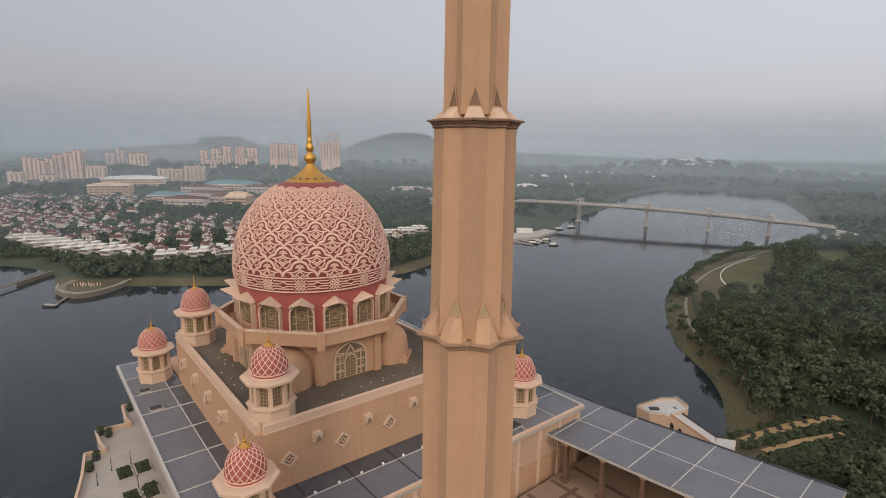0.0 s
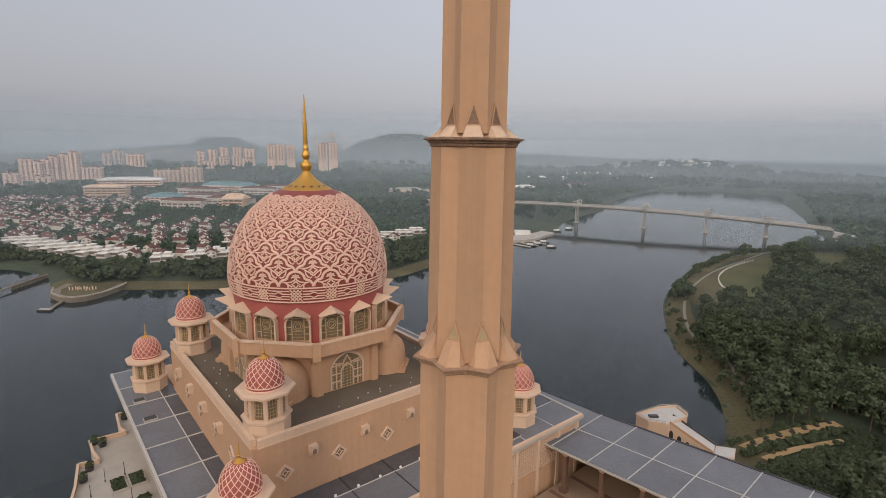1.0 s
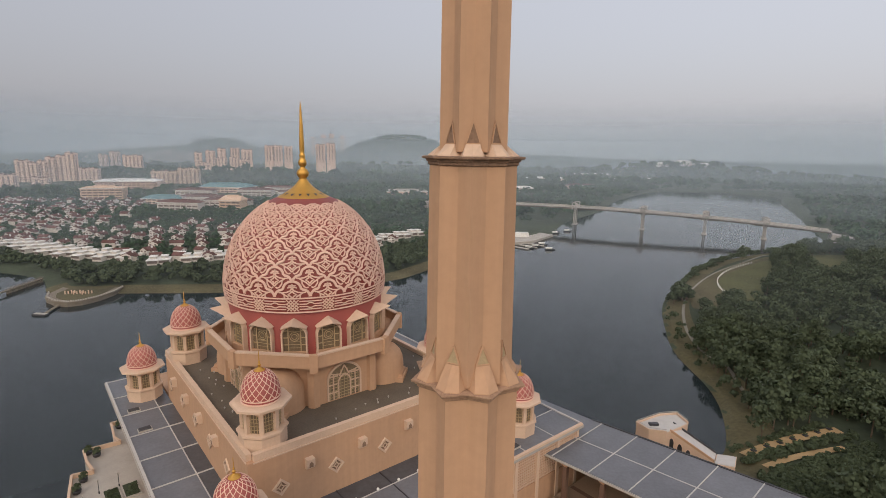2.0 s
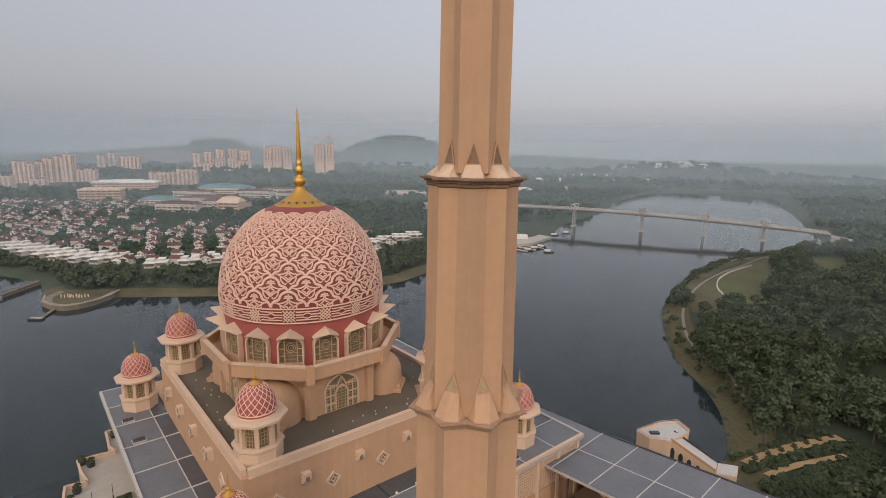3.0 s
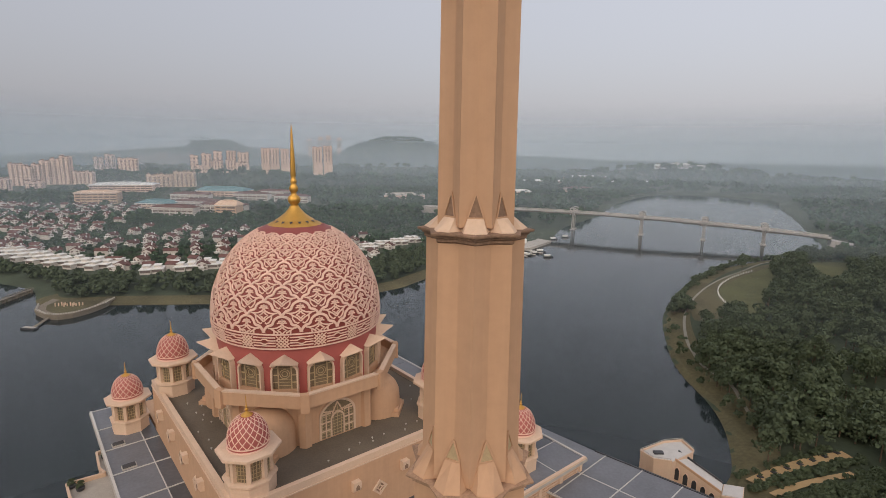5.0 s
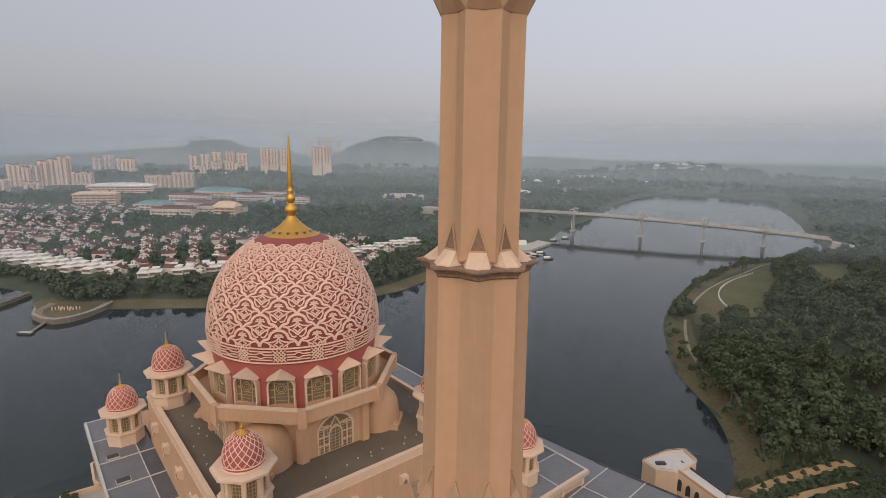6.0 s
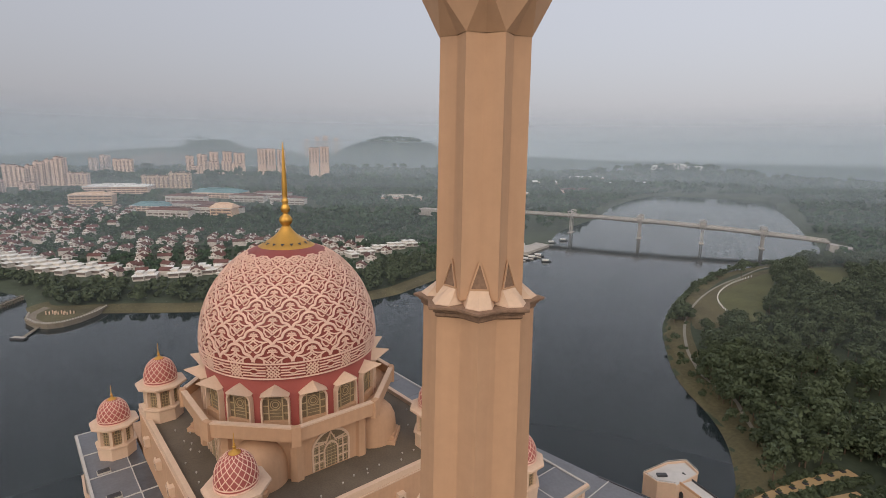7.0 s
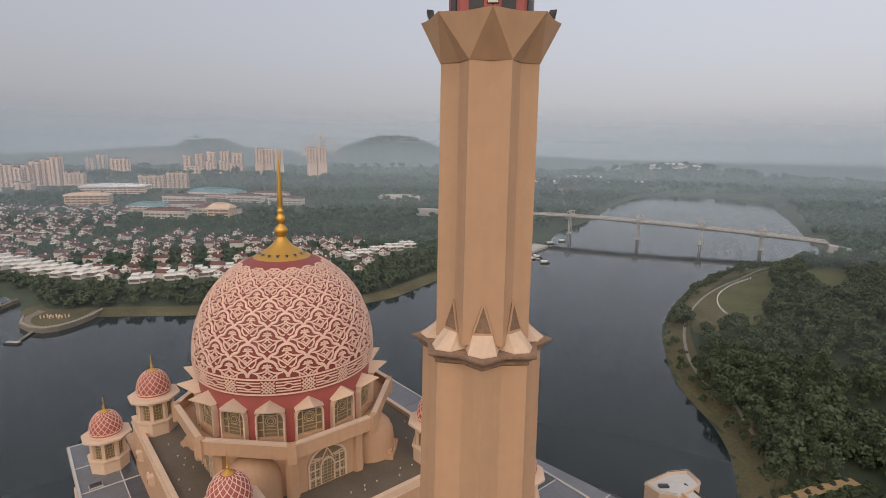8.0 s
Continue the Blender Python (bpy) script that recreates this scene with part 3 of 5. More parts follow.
def bay(parent, ang):
    out, side, up = Vector((math.cos(ang), math.sin(ang), 0)), Vector((-math.sin(ang), math.cos(ang), 0)), Vector((0, 0, 1))
    c = out * 17.0 + up * 51.3
    o, i = pointed_arch(2.62, 5.2, 7.6), pointed_arch(2.3, 5.1, 7.1)
    w = part("window", ribbon(o, i, c, side, out, -0.2, 1.15).mesh(), PLASTER_PALE, parent, "arched window under a projecting pointed hood")
    # hood: a folded gable canopy running out to a point
    us = np.linspace(-1, 1, 9)
    lip = [c + side * 2.66 * u + up * (6.55 + 1.55 * (1 - abs(u)) ** 0.9) + out * (1.15 + 2.9 * (1 - abs(u))) for u in us]
    lipb = [p - up * 0.2 for p in lip]
    bk = [c + side * 2.66 * u + up * (6.7 + 1.95 * (1 - abs(u)) ** 0.9) - out * 0.5 for u in us]
    lo_ = [c + side * 2.5 * u + up * (6.25 + 1.05 * (1 - abs(u) ** 1.6)) + out * 1.0 for u in us]
    n = len(us)
    sh = Shape().add(lo_ + lipb + lip + bk, [(r * n + k, r * n + k + 1, (r + 1) * n + k + 1, (r + 1) * n + k) for r in range(3) for k in range(n - 1)])
    part("hood", sh.mesh(), PLASTER_PALE, w)
    part("pane", (on_wall(i, c, side, out, 0.42), [tuple(range(len(i)))]), GLASS_DARK, w)
    sill = Shape().box(-2.3, -1.1, 0.0, 2.3, -0.3, 1.5)
    part("sill", ([c + side * x - out * y + up * z for x, y, z in sill.v], sill.f), PLASTER, w)
    fr = Shape()
    for x in (-1.25, 1.25):
        fr.beam(c + side * x + up * 1.5 + out * 0.55, c + side * x + up * 6.5 + out * 0.55, 0.2, 0.2, out)
    for z_ in (2.9, 4.4, 5.9):
        for s in (-1, 1):
            fr.beam(c + side * s * 1.25 + up * z_ + out * 0.55, c + side * s * 2.3 + up * z_ + out * 0.55, 0.16, 0.18, out)
    for r_ in (0.55, 0.95):
        ring = [c + up * 4.6 + out * 0.55 + side * r_ * math.cos(t) + up * r_ * math.sin(t) for t in np.linspace(0, 2 * math.pi, 13)]
        for p, q in zip(ring, ring[1:]):
            fr.beam(p, q, 0.12, 0.12, out)
    for z_ in (2.2, 2.9, 3.5, 5.7, 6.3):
        fr.beam(c - side * 1.2 + up * z_ + out * 0.5, c + side * 1.2 + up * z_ + out * 0.5, 0.08, 0.08, out)
    part("grille", fr.mesh(), GRILLE, w)


for i in range(16):
    bay(drum, (i + 0.5) * math.pi / 8)

# dome
D_Z, D_R, D_H = 63.6, 18.0, 20.3


def dome_r(z):
    return D_R * math.sqrt(max(0.0, 1 - ((z - D_Z) / D_H) ** 2)) if z > D_Z else D_R * (1 - 0.004 * (D_Z - z) ** 1.6)


zs = [61.0 + k * 0.3 for k in range(9)] + [D_Z + D_H * math.sin(t) for t in np.linspace(0.02, 1.5, 30)]
dome = part("dome", Shape().lathe([(dome_r(z), z) for z in zs], 96).mesh(), ROSE_DOME, mosque, "rose-red dome shell")
smooth(dome)

# arc length up the dome, so the pattern keeps its shape
_tab_z = np.concatenate([np.linspace(61.0, D_Z, 20), D_Z + D_H * np.sin(np.linspace(0.001, 1.5, 200))])
_tab_r = np.array([dome_r(z) for z in _tab_z])
_tab_s = np.concatenate([[0], np.cumsum(np.hypot(np.diff(_tab_z), np.diff(_tab_r)))])


def dome_point(ang, s, lift):
    z = float(np.interp(s, _tab_s, _tab_z)); r = float(np.interp(s, _tab_s, _tab_r))
    z2 = float(np.interp(s + 0.05, _tab_s, _tab_z)); r2 = float(np.interp(s + 0.05, _tab_s, _tab_r))
    n = Vector((z2 - z, 0, r - r2)).normalized()
    r, z = r + n.x * lift, z + n.z * lift
    return Vector((r * math.cos(ang), r * math.sin(ang), z))


def strap(sh, pts, width, lift=0.16):
    """A raised band along a line of (angle, arc length, width factor) on the dome."""
    P = [dome_point(a, s, lift) for a, s, _ in pts]
    L = len(P)
    rows = []
    for i in range(L):
        t = (P[min(i + 1, L - 1)] - P[max(i - 1, 0)])
        nrm = (P[i] - Vector((0, 0, 60))).normalized()
        side = t.cross(nrm).normalized() * (width * pts[i][2] / 2)
        rows.append([P[i] - side * 1.1 - nrm * 0.2, P[i] - side, P[i] + side, P[i] + side * 1.1 - nrm * 0.2])
    sh.loft(rows, cap=True, closed=False)


STEP = math.pi / 8


ARCH = [(0.5, -0.08), (0.475, 0.10), (0.425, 0.27), (0.37, 0.37), (0.295, 0.41), (0.25, 0.49), (0.235, 0.63), (0.19, 0.81), (0.10, 0.95), (0.0, 1.0)]
KNOT = [[(0.0, -0.20), (0.05, -0.04), (0.12, 0.06), (0.05, 0.16), (0.0, 0.32)],
        [(0.0, 0.50), (0.05, 0.34), (0.15, 0.23), (0.26, 0.19), (0.38, 0.22)],
        [(0.30, 0.19), (0.22, 0.06), (0.10, -0.12), (0.0, -0.36)],
        [(0.225, 0.08), (0.215, -0.20), (0.15, -0.42), (0.08, -0.50), (0.04, -0.42)]]
PALM = [[(0.0, 0.48), (0.0, 0.82)], [(0.0, 0.52), (0.06, 0.58), (0.13, 0.54)], [(0.0, 0.64), (0.05, 0.70), (0.10, 0.66)]]
S_BAND = 3.2


def mirrored(line):
    return [(-x, y) for x, y in line] + [(x, y) for x, y in line[::-1]][1:]


def dome_pattern():
    S_END = float(np.interp(82.0, _tab_z, _tab_s))
    s, k = S_BAND + 0.6, 0
    knot = Shape()
    while s < S_END - 0.3:
        r = float(np.interp(s + 1.2, _tab_s, _tab_r))
        d = 2.9 * (r / 18) ** 0.68
        q = 0.25 + 0.75 * r / 18
        for i in range(16):
            c = (i + 0.5 + 0.5 * (k % 2)) * STEP

            def run(sh, line, width):
                pts = [(c + x * STEP, s + y * d, 1.0) for x, y in line if S_BAND - 0.1 <= s + y * d <= S_END]
                if len(pts) > 1:
                    strap(sh, pts, width * q)
            arch = Shape()
            run(arch, mirrored(ARCH), 0.48)
            run(arch, [(0.5, -0.10), (0.5, 0.10)], 0.62)
            if arch.v:
                part("arch_strap", arch.mesh(), STRAP, dome)
            for line in KNOT + PALM:
                for sg in (-1, 1):
                    run(knot, [(sg * x, y) for x, y in line], 0.27)
        s += d
        k += 1
    tagged(part("knotwork", knot.mesh(), STRAP, dome, "pale interlaced knots and palmettes inside the arches"), kind="stuff")


dome_pattern()
# band of knots at the foot of the dome
for s in (0.15, 0.95, 1.75, 2.45, 3.15):
    full = s in (0.15, 3.15)
    sh = Shape()
    if full:
        strap(sh, [(a, s, 1) for a in np.linspace(0, 2 * math.pi, 129)], 0.28)
        part("band_line", sh.mesh(), STRAP, dome)
for i in range(16):
    c = (i + 0.5) * STEP
    half = 1.2
    for k in (-1.44, -0.72, 0.0, 0.72, 1.44):
        x0, x1 = max(-half, -half - k), min(half, half - k)
        for sg in (-1, 1):
            sh = Shape()
            strap(sh, [(c + sg * x / 18.0, 1.65 + x + k, 1) for x in np.linspace(x0, x1, 4)], 0.2)
            part("knot_strap", sh.mesh(), STRAP, dome)
    for s in (0.85, 1.45, 1.95, 2.55):
        sh = Shape()
        mid = 0.0 if s in (0.85, 2.55) else (-0.25 if s < 1.7 else 0.28)
        strap(sh, [(c + STEP * x, s + (mid if 0.42 < x < 0.58 else 0), 1) for x in np.linspace(0.19, 0.81, 10)], 0.22)
        part("band_strap", sh.mesh(), STRAP, dome)

cap_prof = [(6.0, 82.2), (6.05, 82.6), (5.5, 83.0), (4.6, 83.5), (3.4, 84.2), (2.2, 85.1), (1.3, 86.1), (0.9, 86.8)]
cap_ = part("finial_cap", Shape().lathe(cap_prof, 48).mesh(), GOLD, mosque, "gilded bell-shaped cap")
smooth(cap_)
for i in range(16):
    a = (i + 0.5) * STEP
    d, s = Vector((math.cos(a), math.sin(a), 0)), Vector((-math.sin(a), math.cos(a), 0))
    p = d * 4.95 + Vector((0, 0, 83.42)); q = d * 4.2 + Vector((0, 0, 83.85))
    part("vent", ([p - s * 0.05, q - s * 0.4, q + s * 0.4], [(0, 1, 2)]), DARK, cap_)
fin = [(0.9, 86.6), (0.75, 87.0), (1.25, 87.6), (1.35, 88.2), (1.1, 88.8), (0.6, 89.2), (0.55, 89.6), (0.85, 90.0), (0.95, 90.5), (0.75, 91.1), (0.5, 91.5),
       (0.7, 91.9), (0.62, 92.3), (0.42, 92.6), (0.55, 93.2), (0.52, 95.5), (0.36, 99), (0.18, 102.5), (0.03, 103.9)]
smooth(part("finial", Shape().lathe(fin, 24).mesh(), GOLD, mosque, "gilded spike with stacked balls"), 60)


# ---------------------------------------------------------------- turrets
def turret():
    m = thing("turret", pose(0, 0, 0), "octagonal peach turret with a small rose lattice dome", "turret", "turrets around the dome")
    o8 = lambda R, z: [(R * math.cos(math.pi / 8 + i * math.pi / 4), R * math.sin(math.pi / 8 + i * math.pi / 4), z) for i in range(8)]
    part("plinth", Shape().loft([o8(4.25, -0.2), o8(4.3, 2.7), o8(4.6, 3.0), o8(4.6, 3.35), o8(3.9, 3.5)]).mesh(), PLASTER_PALE, m)
    core = part("core", Shape().loft([o8(3.35, 3.4), o8(3.35, 7.6)]).mesh(), GLASS_DARK, m, "dim glazed core")
    for i in range(8):
        a = math.pi / 8 + i * math.pi / 4
        d, s = Vector((math.cos(a), math.sin(a), 0)), Vector((-math.sin(a), math.cos(a), 0))
        pts = [d * 3.1 - s * 0.46, d * 3.85 - s * 0.36, d * 3.85 + s * 0.36, d * 3.1 + s * 0.46]
        part("pier", Shape().prism([(p.x, p.y) for p in pts], 3.4, 7.6).mesh(), PLASTER_PALE, m)
        b = a + math.pi / 8
        d, s = Vector((math.cos(b), math.sin(b), 0)), Vector((-math.sin(b), math.cos(b), 0))
        c = d * 3.18 + Vector((0, 0, 3.5))
        head = [(-1.2, 2.9), (-1.15, 3.1), (-0.8, 3.6), (0, 3.9), (0.8, 3.6), (1.15, 3.1), (1.2, 2.9), (1.2, 4.2), (-1.2, 4.2)]
        sh = Shape()
        f0, f1 = on_wall(head, c, s, d, 0.1), on_wall(head, c, s, d, 0.4)
        sh.loft([f0, f1])
        w = part("arch", sh.mesh(), PLASTER, m)
        g = Shape()
        for x in (-0.55, 0, 0.55):
            g.beam(c + s * x + d * 0.08 , c + s * x + d * 0.08 + Vector((0, 0, 3.6)), 0.09, 0.08, d)
        for z in (0.7, 1.4, 2.1, 2.8):
            g.beam(c - s * 1.0 + d * 0.08 + Vector((0, 0, z)), c + s * 1.0 + d * 0.08 + Vector((0, 0, z)), 0.09, 0.08, d)
        part("grille", g.mesh(), GRILLE, m)
    part("cornice", Shape().loft([o8(4.0, 7.4), o8(4.7, 7.8), o8(5.4, 8.1), o8(5.4, 8.55), o8(4.6, 8.75), o8(3.3, 8.8)]).mesh(), PLASTER_PALE, m)
    R, H, z0 = 3.5, 4.9, 9.4
    prof = [(3.4, 8.7), (3.42, 9.0), (3.5, z0)] + [(R * math.cos(t) ** 0.9, z0 + H * math.sin(t)) for t in np.linspace(0.12, 1.52, 12)]
    d_ = smooth(part("dome", Shape().lathe(prof, 40).mesh(), ROSE, m, "small rose dome with pale lattice"))
    def dp(ang, t, lift=0.05):
        r = R * math.cos(t) ** 0.9 + lift
        return Vector((r * math.cos(ang), r * math.sin(ang), z0 + (H + lift) * math.sin(t)))
    lat = Shape()
    for i in range(16):
        for sg in (-1, 1):
            pts = [dp(i * math.pi / 8 + sg * k * math.pi / 22, t) for k, t in enumerate(np.linspace(0.03, 1.28, 11))]
            rows = []
            for j, p in enumerate(pts):
                t = pts[min(j + 1, 10)] - pts[max(j - 1, 0)]
                nrm = (p - Vector((0, 0, z0))).normalized()
                sd = t.cross(nrm).normalized() * 0.08 * (1 - 0.4 * j / 10)
                rows.append([p - sd - nrm * 0.08, p - sd, p + sd, p + sd - nrm * 0.08])
            lat.loft(rows, closed=False)
    part("lattice", lat.mesh(), STRAP, d_)
    part("band", Shape().lathe([(3.55, 8.75), (3.58, 8.95), (3.5, 9.05)], 40).lathe([(3.55, 9.4), (3.6, 9.5), (3.52, 9.62)], 40).mesh(), STRAP, d_)
    fp = [(1.0, 14.05), (1.0, 14.2), (0.5, 14.5), (0.16, 14.8), (0.3, 15.05), (0.3, 15.2), (0.1, 15.4), (0.2, 15.65), (0.08, 15.9), (0.06, 17.4), (0.0, 17.8)]
    smooth(part("finial", Shape().lathe(fp, 16).mesh(), GOLD, m))
    return m


TURRETS = [(-20.3, -23.6, Z_FLOOR), (-21.0, 25.5, Z_FLOOR), (21.5, -23.0, Z_FLOOR), (-28.6, -33.2, Z_LOW), (-29.6, 38.5, Z_LOW), (36.6, -34.5, Z_LOW)]
first = turret()
first.matrix_basis = on_hall(*TURRETS[0]) @ Matrix.Scale(SIZE, 4)
for t in TURRETS[1:]:
    copy_thing(first, on_hall(*t))

# ---------------------------------------------------------------- low roofs round the hall
LA, LB, LC, LD = -36.7, 51.0, -42.6, 53.4
wing = thing("wing", HALL, "lower wing of the mosque with grey slab roofs", "building wing")
for x0, y0, x1, y1 in ((LA + 6.5, B0, A0, LD), (LA + 6.5, LC, LB, B0), (A1, B0, LB, LD), (A0, B1, A1, LD)):
    part("wall", Shape().box(x0 + 0.6, y0 + 0.6, 8, x1 - 0.6 * (x1 == LB), y1 - 0.6 * (y1 == LD), Z_LOW - 0.5).mesh(), PLASTER, wing)
part("roof_edge", Shape().box(LA - 0.4, LC - 0.4, Z_LOW - 0.8, LB + 0.4, B0, Z_LOW - 0.12).box(LA - 0.4, B0, Z_LOW - 0.8, A0, LD + 0.4, Z_LOW - 0.12)
     .box(A1, B0, Z_LOW - 0.8, LB + 0.4, LD + 0.4, Z_LOW - 0.12).mesh(), CONCRETE, wing)


def slab(parent, pts, z, mat, name="roof_panel", thick=0.12):
    return part(name, Shape().prism(pts, z - thick, z).mesh(), mat, parent)


rows_b = [LC] + [-29.8 + 11.85 * k for k in range(7)] + [LD]
for b0, b1 in zip(rows_b, rows_b[1:]):
    slab(wing, [(LA, b0 + 0.12), (-28.3, b0 + 0.12), (-28.3, b1 - 0.12), (LA, b1 - 0.12)], Z_LOW, SLAB)
    if b1 > B0:
        bb = max(b0, B0)
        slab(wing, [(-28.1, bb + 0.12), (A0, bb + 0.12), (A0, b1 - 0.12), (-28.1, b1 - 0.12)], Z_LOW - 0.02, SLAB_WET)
    part("rib", Shape().beam((LA, b1, Z_LOW + 0.05), (A0, b1, Z_LOW + 0.05), 0.28, 0.22).mesh(), RIB, wing)
part("rib", Shape().beam((LA, LC, Z_LOW + 0.1), (LA, LD, Z_LOW + 0.1), 0.45, 0.5).mesh(), RIB, wing)
part("rib", Shape().beam((-28.2, B0, Z_LOW + 0.03), (-28.2, LD, Z_LOW + 0.03), 0.22, 0.16).mesh(), RIB, wing)
cols = [-28.2 + 9.9 * k for k in range(9)]
for x0, x1 in zip(cols, cols[1:]):
    slab(wing, [(x0 + 0.12, LC), (x1 - 0.12, LC), (x1 - 0.12, -33.6), (x0 + 0.12, -33.6)], Z_LOW, SLAB)
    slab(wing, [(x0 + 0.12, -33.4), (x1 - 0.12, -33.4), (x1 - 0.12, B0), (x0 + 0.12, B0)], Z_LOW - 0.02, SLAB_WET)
    part("rib", Shape().beam((x1, LC, Z_LOW + 0.02), (x1, B0, Z_LOW + 0.02), 0.2, 0.14).mesh(), DARK if x1 < 22 else RIB, wing)
part("rib", Shape().beam((-28.2, -33.5, Z_LOW + 0.05), (LB, -33.5, Z_LOW + 0.05), 0.2, 0.14).mesh(), RIB, wing)
part("rib", Shape().beam((LA, LC, Z_LOW + 0.1), (LB, LC, Z_LOW + 0.1), 0.7, 0.6).mesh(), PLASTER_PALE, wing)
part("rib", Shape().beam((LB, LC, Z_LOW + 0.1), (LB, LD, Z_LOW + 0.1), 0.4, 0.4).mesh(), RIB, wing)
for b0, b1 in zip(rows_b[1:], rows_b[2:]):
    if b0 > B0 - 2:
        slab(wing, [(A1, max(b0, B0) + 0.12), (LB, max(b0, B0) + 0.12), (LB, b1 - 0.12), (A1, b1 - 0.12)], Z_LOW, SLAB)
# lattice screens under the front eaves
scr = part("screen_frame", Shape().box(-30, LC + 0.3, Z_LOW - 1.6, 50.5, LC + 0.8, Z_LOW - 0.8).box(-30, LC + 0.3, 12, 50.5, LC + 0.8, 19.0).mesh(), PLASTER, wing)
for k in range(12):
    x = -29.5 + k * 7.2
    part("column", Shape().box(x - 0.5, LC + 0.1, 12, x + 0.5, LC + 1.0, Z_LOW - 0.8).mesh(), PLASTER_PALE, wing)
    if k < 11:
        g = Shape()
        for j in range(10):
            g.beam((x + 0.7 + j * 0.66, LC + 0.5, 19), (x + 0.7 + j * 0.66, LC + 0.5, Z_LOW - 1.6), 0.2, 0.2, (0, 1, 0))
        for j in range(11):
            g.beam((x + 0.5, LC + 0.45, 19.4 + j * 0.68), (x + 6.7, LC + 0.45, 19.4 + j * 0.68), 0.2, 0.2)
        part("lattice_screen", g.mesh(), PLASTER_PALE, wing, "square lattice screen")
        # brown panel added behind the lattice, its colour standing for the shade there
        part("shade_panel", Shape().box(x + 0.5, LC + 0.75, 19, x + 6.7, LC + 0.95, Z_LOW - 1.6).mesh(), STAIN_AND_SHADE, wing)

for k in range(11):
    y = LC + 2 + k * 9.4
    part("column", Shape().lathe([(0.75, 11.5), (0.75, 12.4), (0.5, 12.6), (0.46, 25.8), (0.8, 26.6), (0.8, Z_LOW - 0.8)], 10, 0, LA + 5.4, y).mesh(), PLASTER_PALE, wing)

# roof hatches on the slabs
def hatch(a, b, s):
    m = thing("roof_hatch", on_hall(a, b, Z_LOW), "low dark roof hatch on the grey slabs", "roof hatch", "roof hatches")
    part("curb", Shape().box(-s - 0.15, -s * 0.6 - 0.15, 0, s + 0.15, s * 0.6 + 0.15, 0.35).mesh(), CONCRETE, m)
    part("lid", Shape().loft([[(-s, -s * .6, 0.35), (s, -s * .6, 0.35), (s, s * .6, 0.35), (-s, s * .6, 0.35)], [(-s * .9, -s * .5, 0.6), (s * .9, -s * .5, 0.6), (s * .9, s * .5, 0.6), (-s * .9, s * .5, 0.6)]]).mesh(), DARK, m)


for a, b, s in ((-33.5, 30.9, 1.2), (-33.1, 19.2, 1.3), (29.5, -39.0, 1.9)):
    hatch(a, b, s)

# small round vents on the upper roof
def roof_vent(a, b):
    m = thing("roof_vent", on_hall(a, b, Z_FLOOR), "small pale round vent on the flat roof", "roof vent", "vents on the flat roof")
    part("pipe", Shape().lathe([(0.1, -0.02), (0.1, 0.22)], 10).mesh(), CONCRETE, m)
    smooth(part("cowl", Shape().lathe([(0.06, 0.2), (0.18, 0.22), (0.2, 0.31), (0.11, 0.4), (0.02, 0.43)], 12).mesh(), CONCRETE, m))


random.seed(4)
for a, b in ((-1, -23.5), (1.8, -22.8), (4.3, -23.8), (4.9, -22.6), (7.5, -22.9), (16, -23), (21, -14), (-19, 4), (-20.2, 6), (-19.4, 8.3), (-20.4, 10.2), (-18.5, 13), (-6, -24.5), (-21.5, -3), (-22, -6.5), (-21.2, -9), (-22.3, 1.5), (-20.8, 16), (12, -24.2), (13.5, -22.4), (24, -20), (25, -8), (23.5, 3)):
    roof_vent(a, b)

# round white lights along the rib of the front roof
def roof_light(a, b):
    m = thing("roof_light", on_hall(a, b, Z_LOW), "small round white light on a rib of the grey roof", "light", "lights along the roof rib")
    part("base", Shape().lathe([(0.2, 0.0), (0.2, 0.14), (0.12, 0.2)], 10).mesh(), RIB, m)
    smooth(part("globe", Shape().lathe([(0.1, 0.18), (0.26, 0.3), (0.3, 0.46), (0.2, 0.64), (0.03, 0.72)], 12).mesh(), WHITE, m))


for k in range(15):
    roof_light(-26.5 + 4.9 * k, -33.5)

# ---------------------------------------------------------------- arcade and courtyard
Z_ARC = 23.5
COURT = Matrix.Translation((0, 0, 90.76 * 0.03)) @ Matrix.Scale(0.970, 4) @ MOSQUE
arcade = thing("arcade", COURT, "long courtyard arcade under a grey panelled roof", "arcade")


def arc_at(b, v):
    """A point of the arcade roof: b along the building, v from the court side to the lake side."""
    p, q = Vector((38.8 - 0.12 * (b + 43.2), b)), Vector((60.8 - 0.15 * (b + 42.3), b + 0.9))
    return p.lerp(q, v)


B_START, B_END = -40.4, -94.5
RIBS = [-43.2 - 9.15 * k for k in range(6)]
for b0, b1 in zip([B_START] + RIBS, RIBS + [B_END]):
    for v0, v1 in ((0.0, 0.49), (0.49, 1.0)):
        e = 0.08
        pts = [arc_at(b, v) for b, v in ((b0 - e, v0 + .004), (b0 - e, v1 - .004), (b1 + e, v1 - .004), (b1 + e, v0 + .004))]
        slab(arcade, [(p.x, p.y) for p in pts][::-1], Z_ARC, SLAB)
slab(arcade, [(50.0, -18), (58.6, -18), (60.7, -41.4), (50.0, -41.4)], Z_ARC - 0.03, SLAB)
part("side_wall", Shape().prism([(50.0, -18), (58.4, -18), (60.4, -40.3), (50.0, -40.3)], 2, Z_ARC - 0.13).mesh(), PLASTER, arcade)
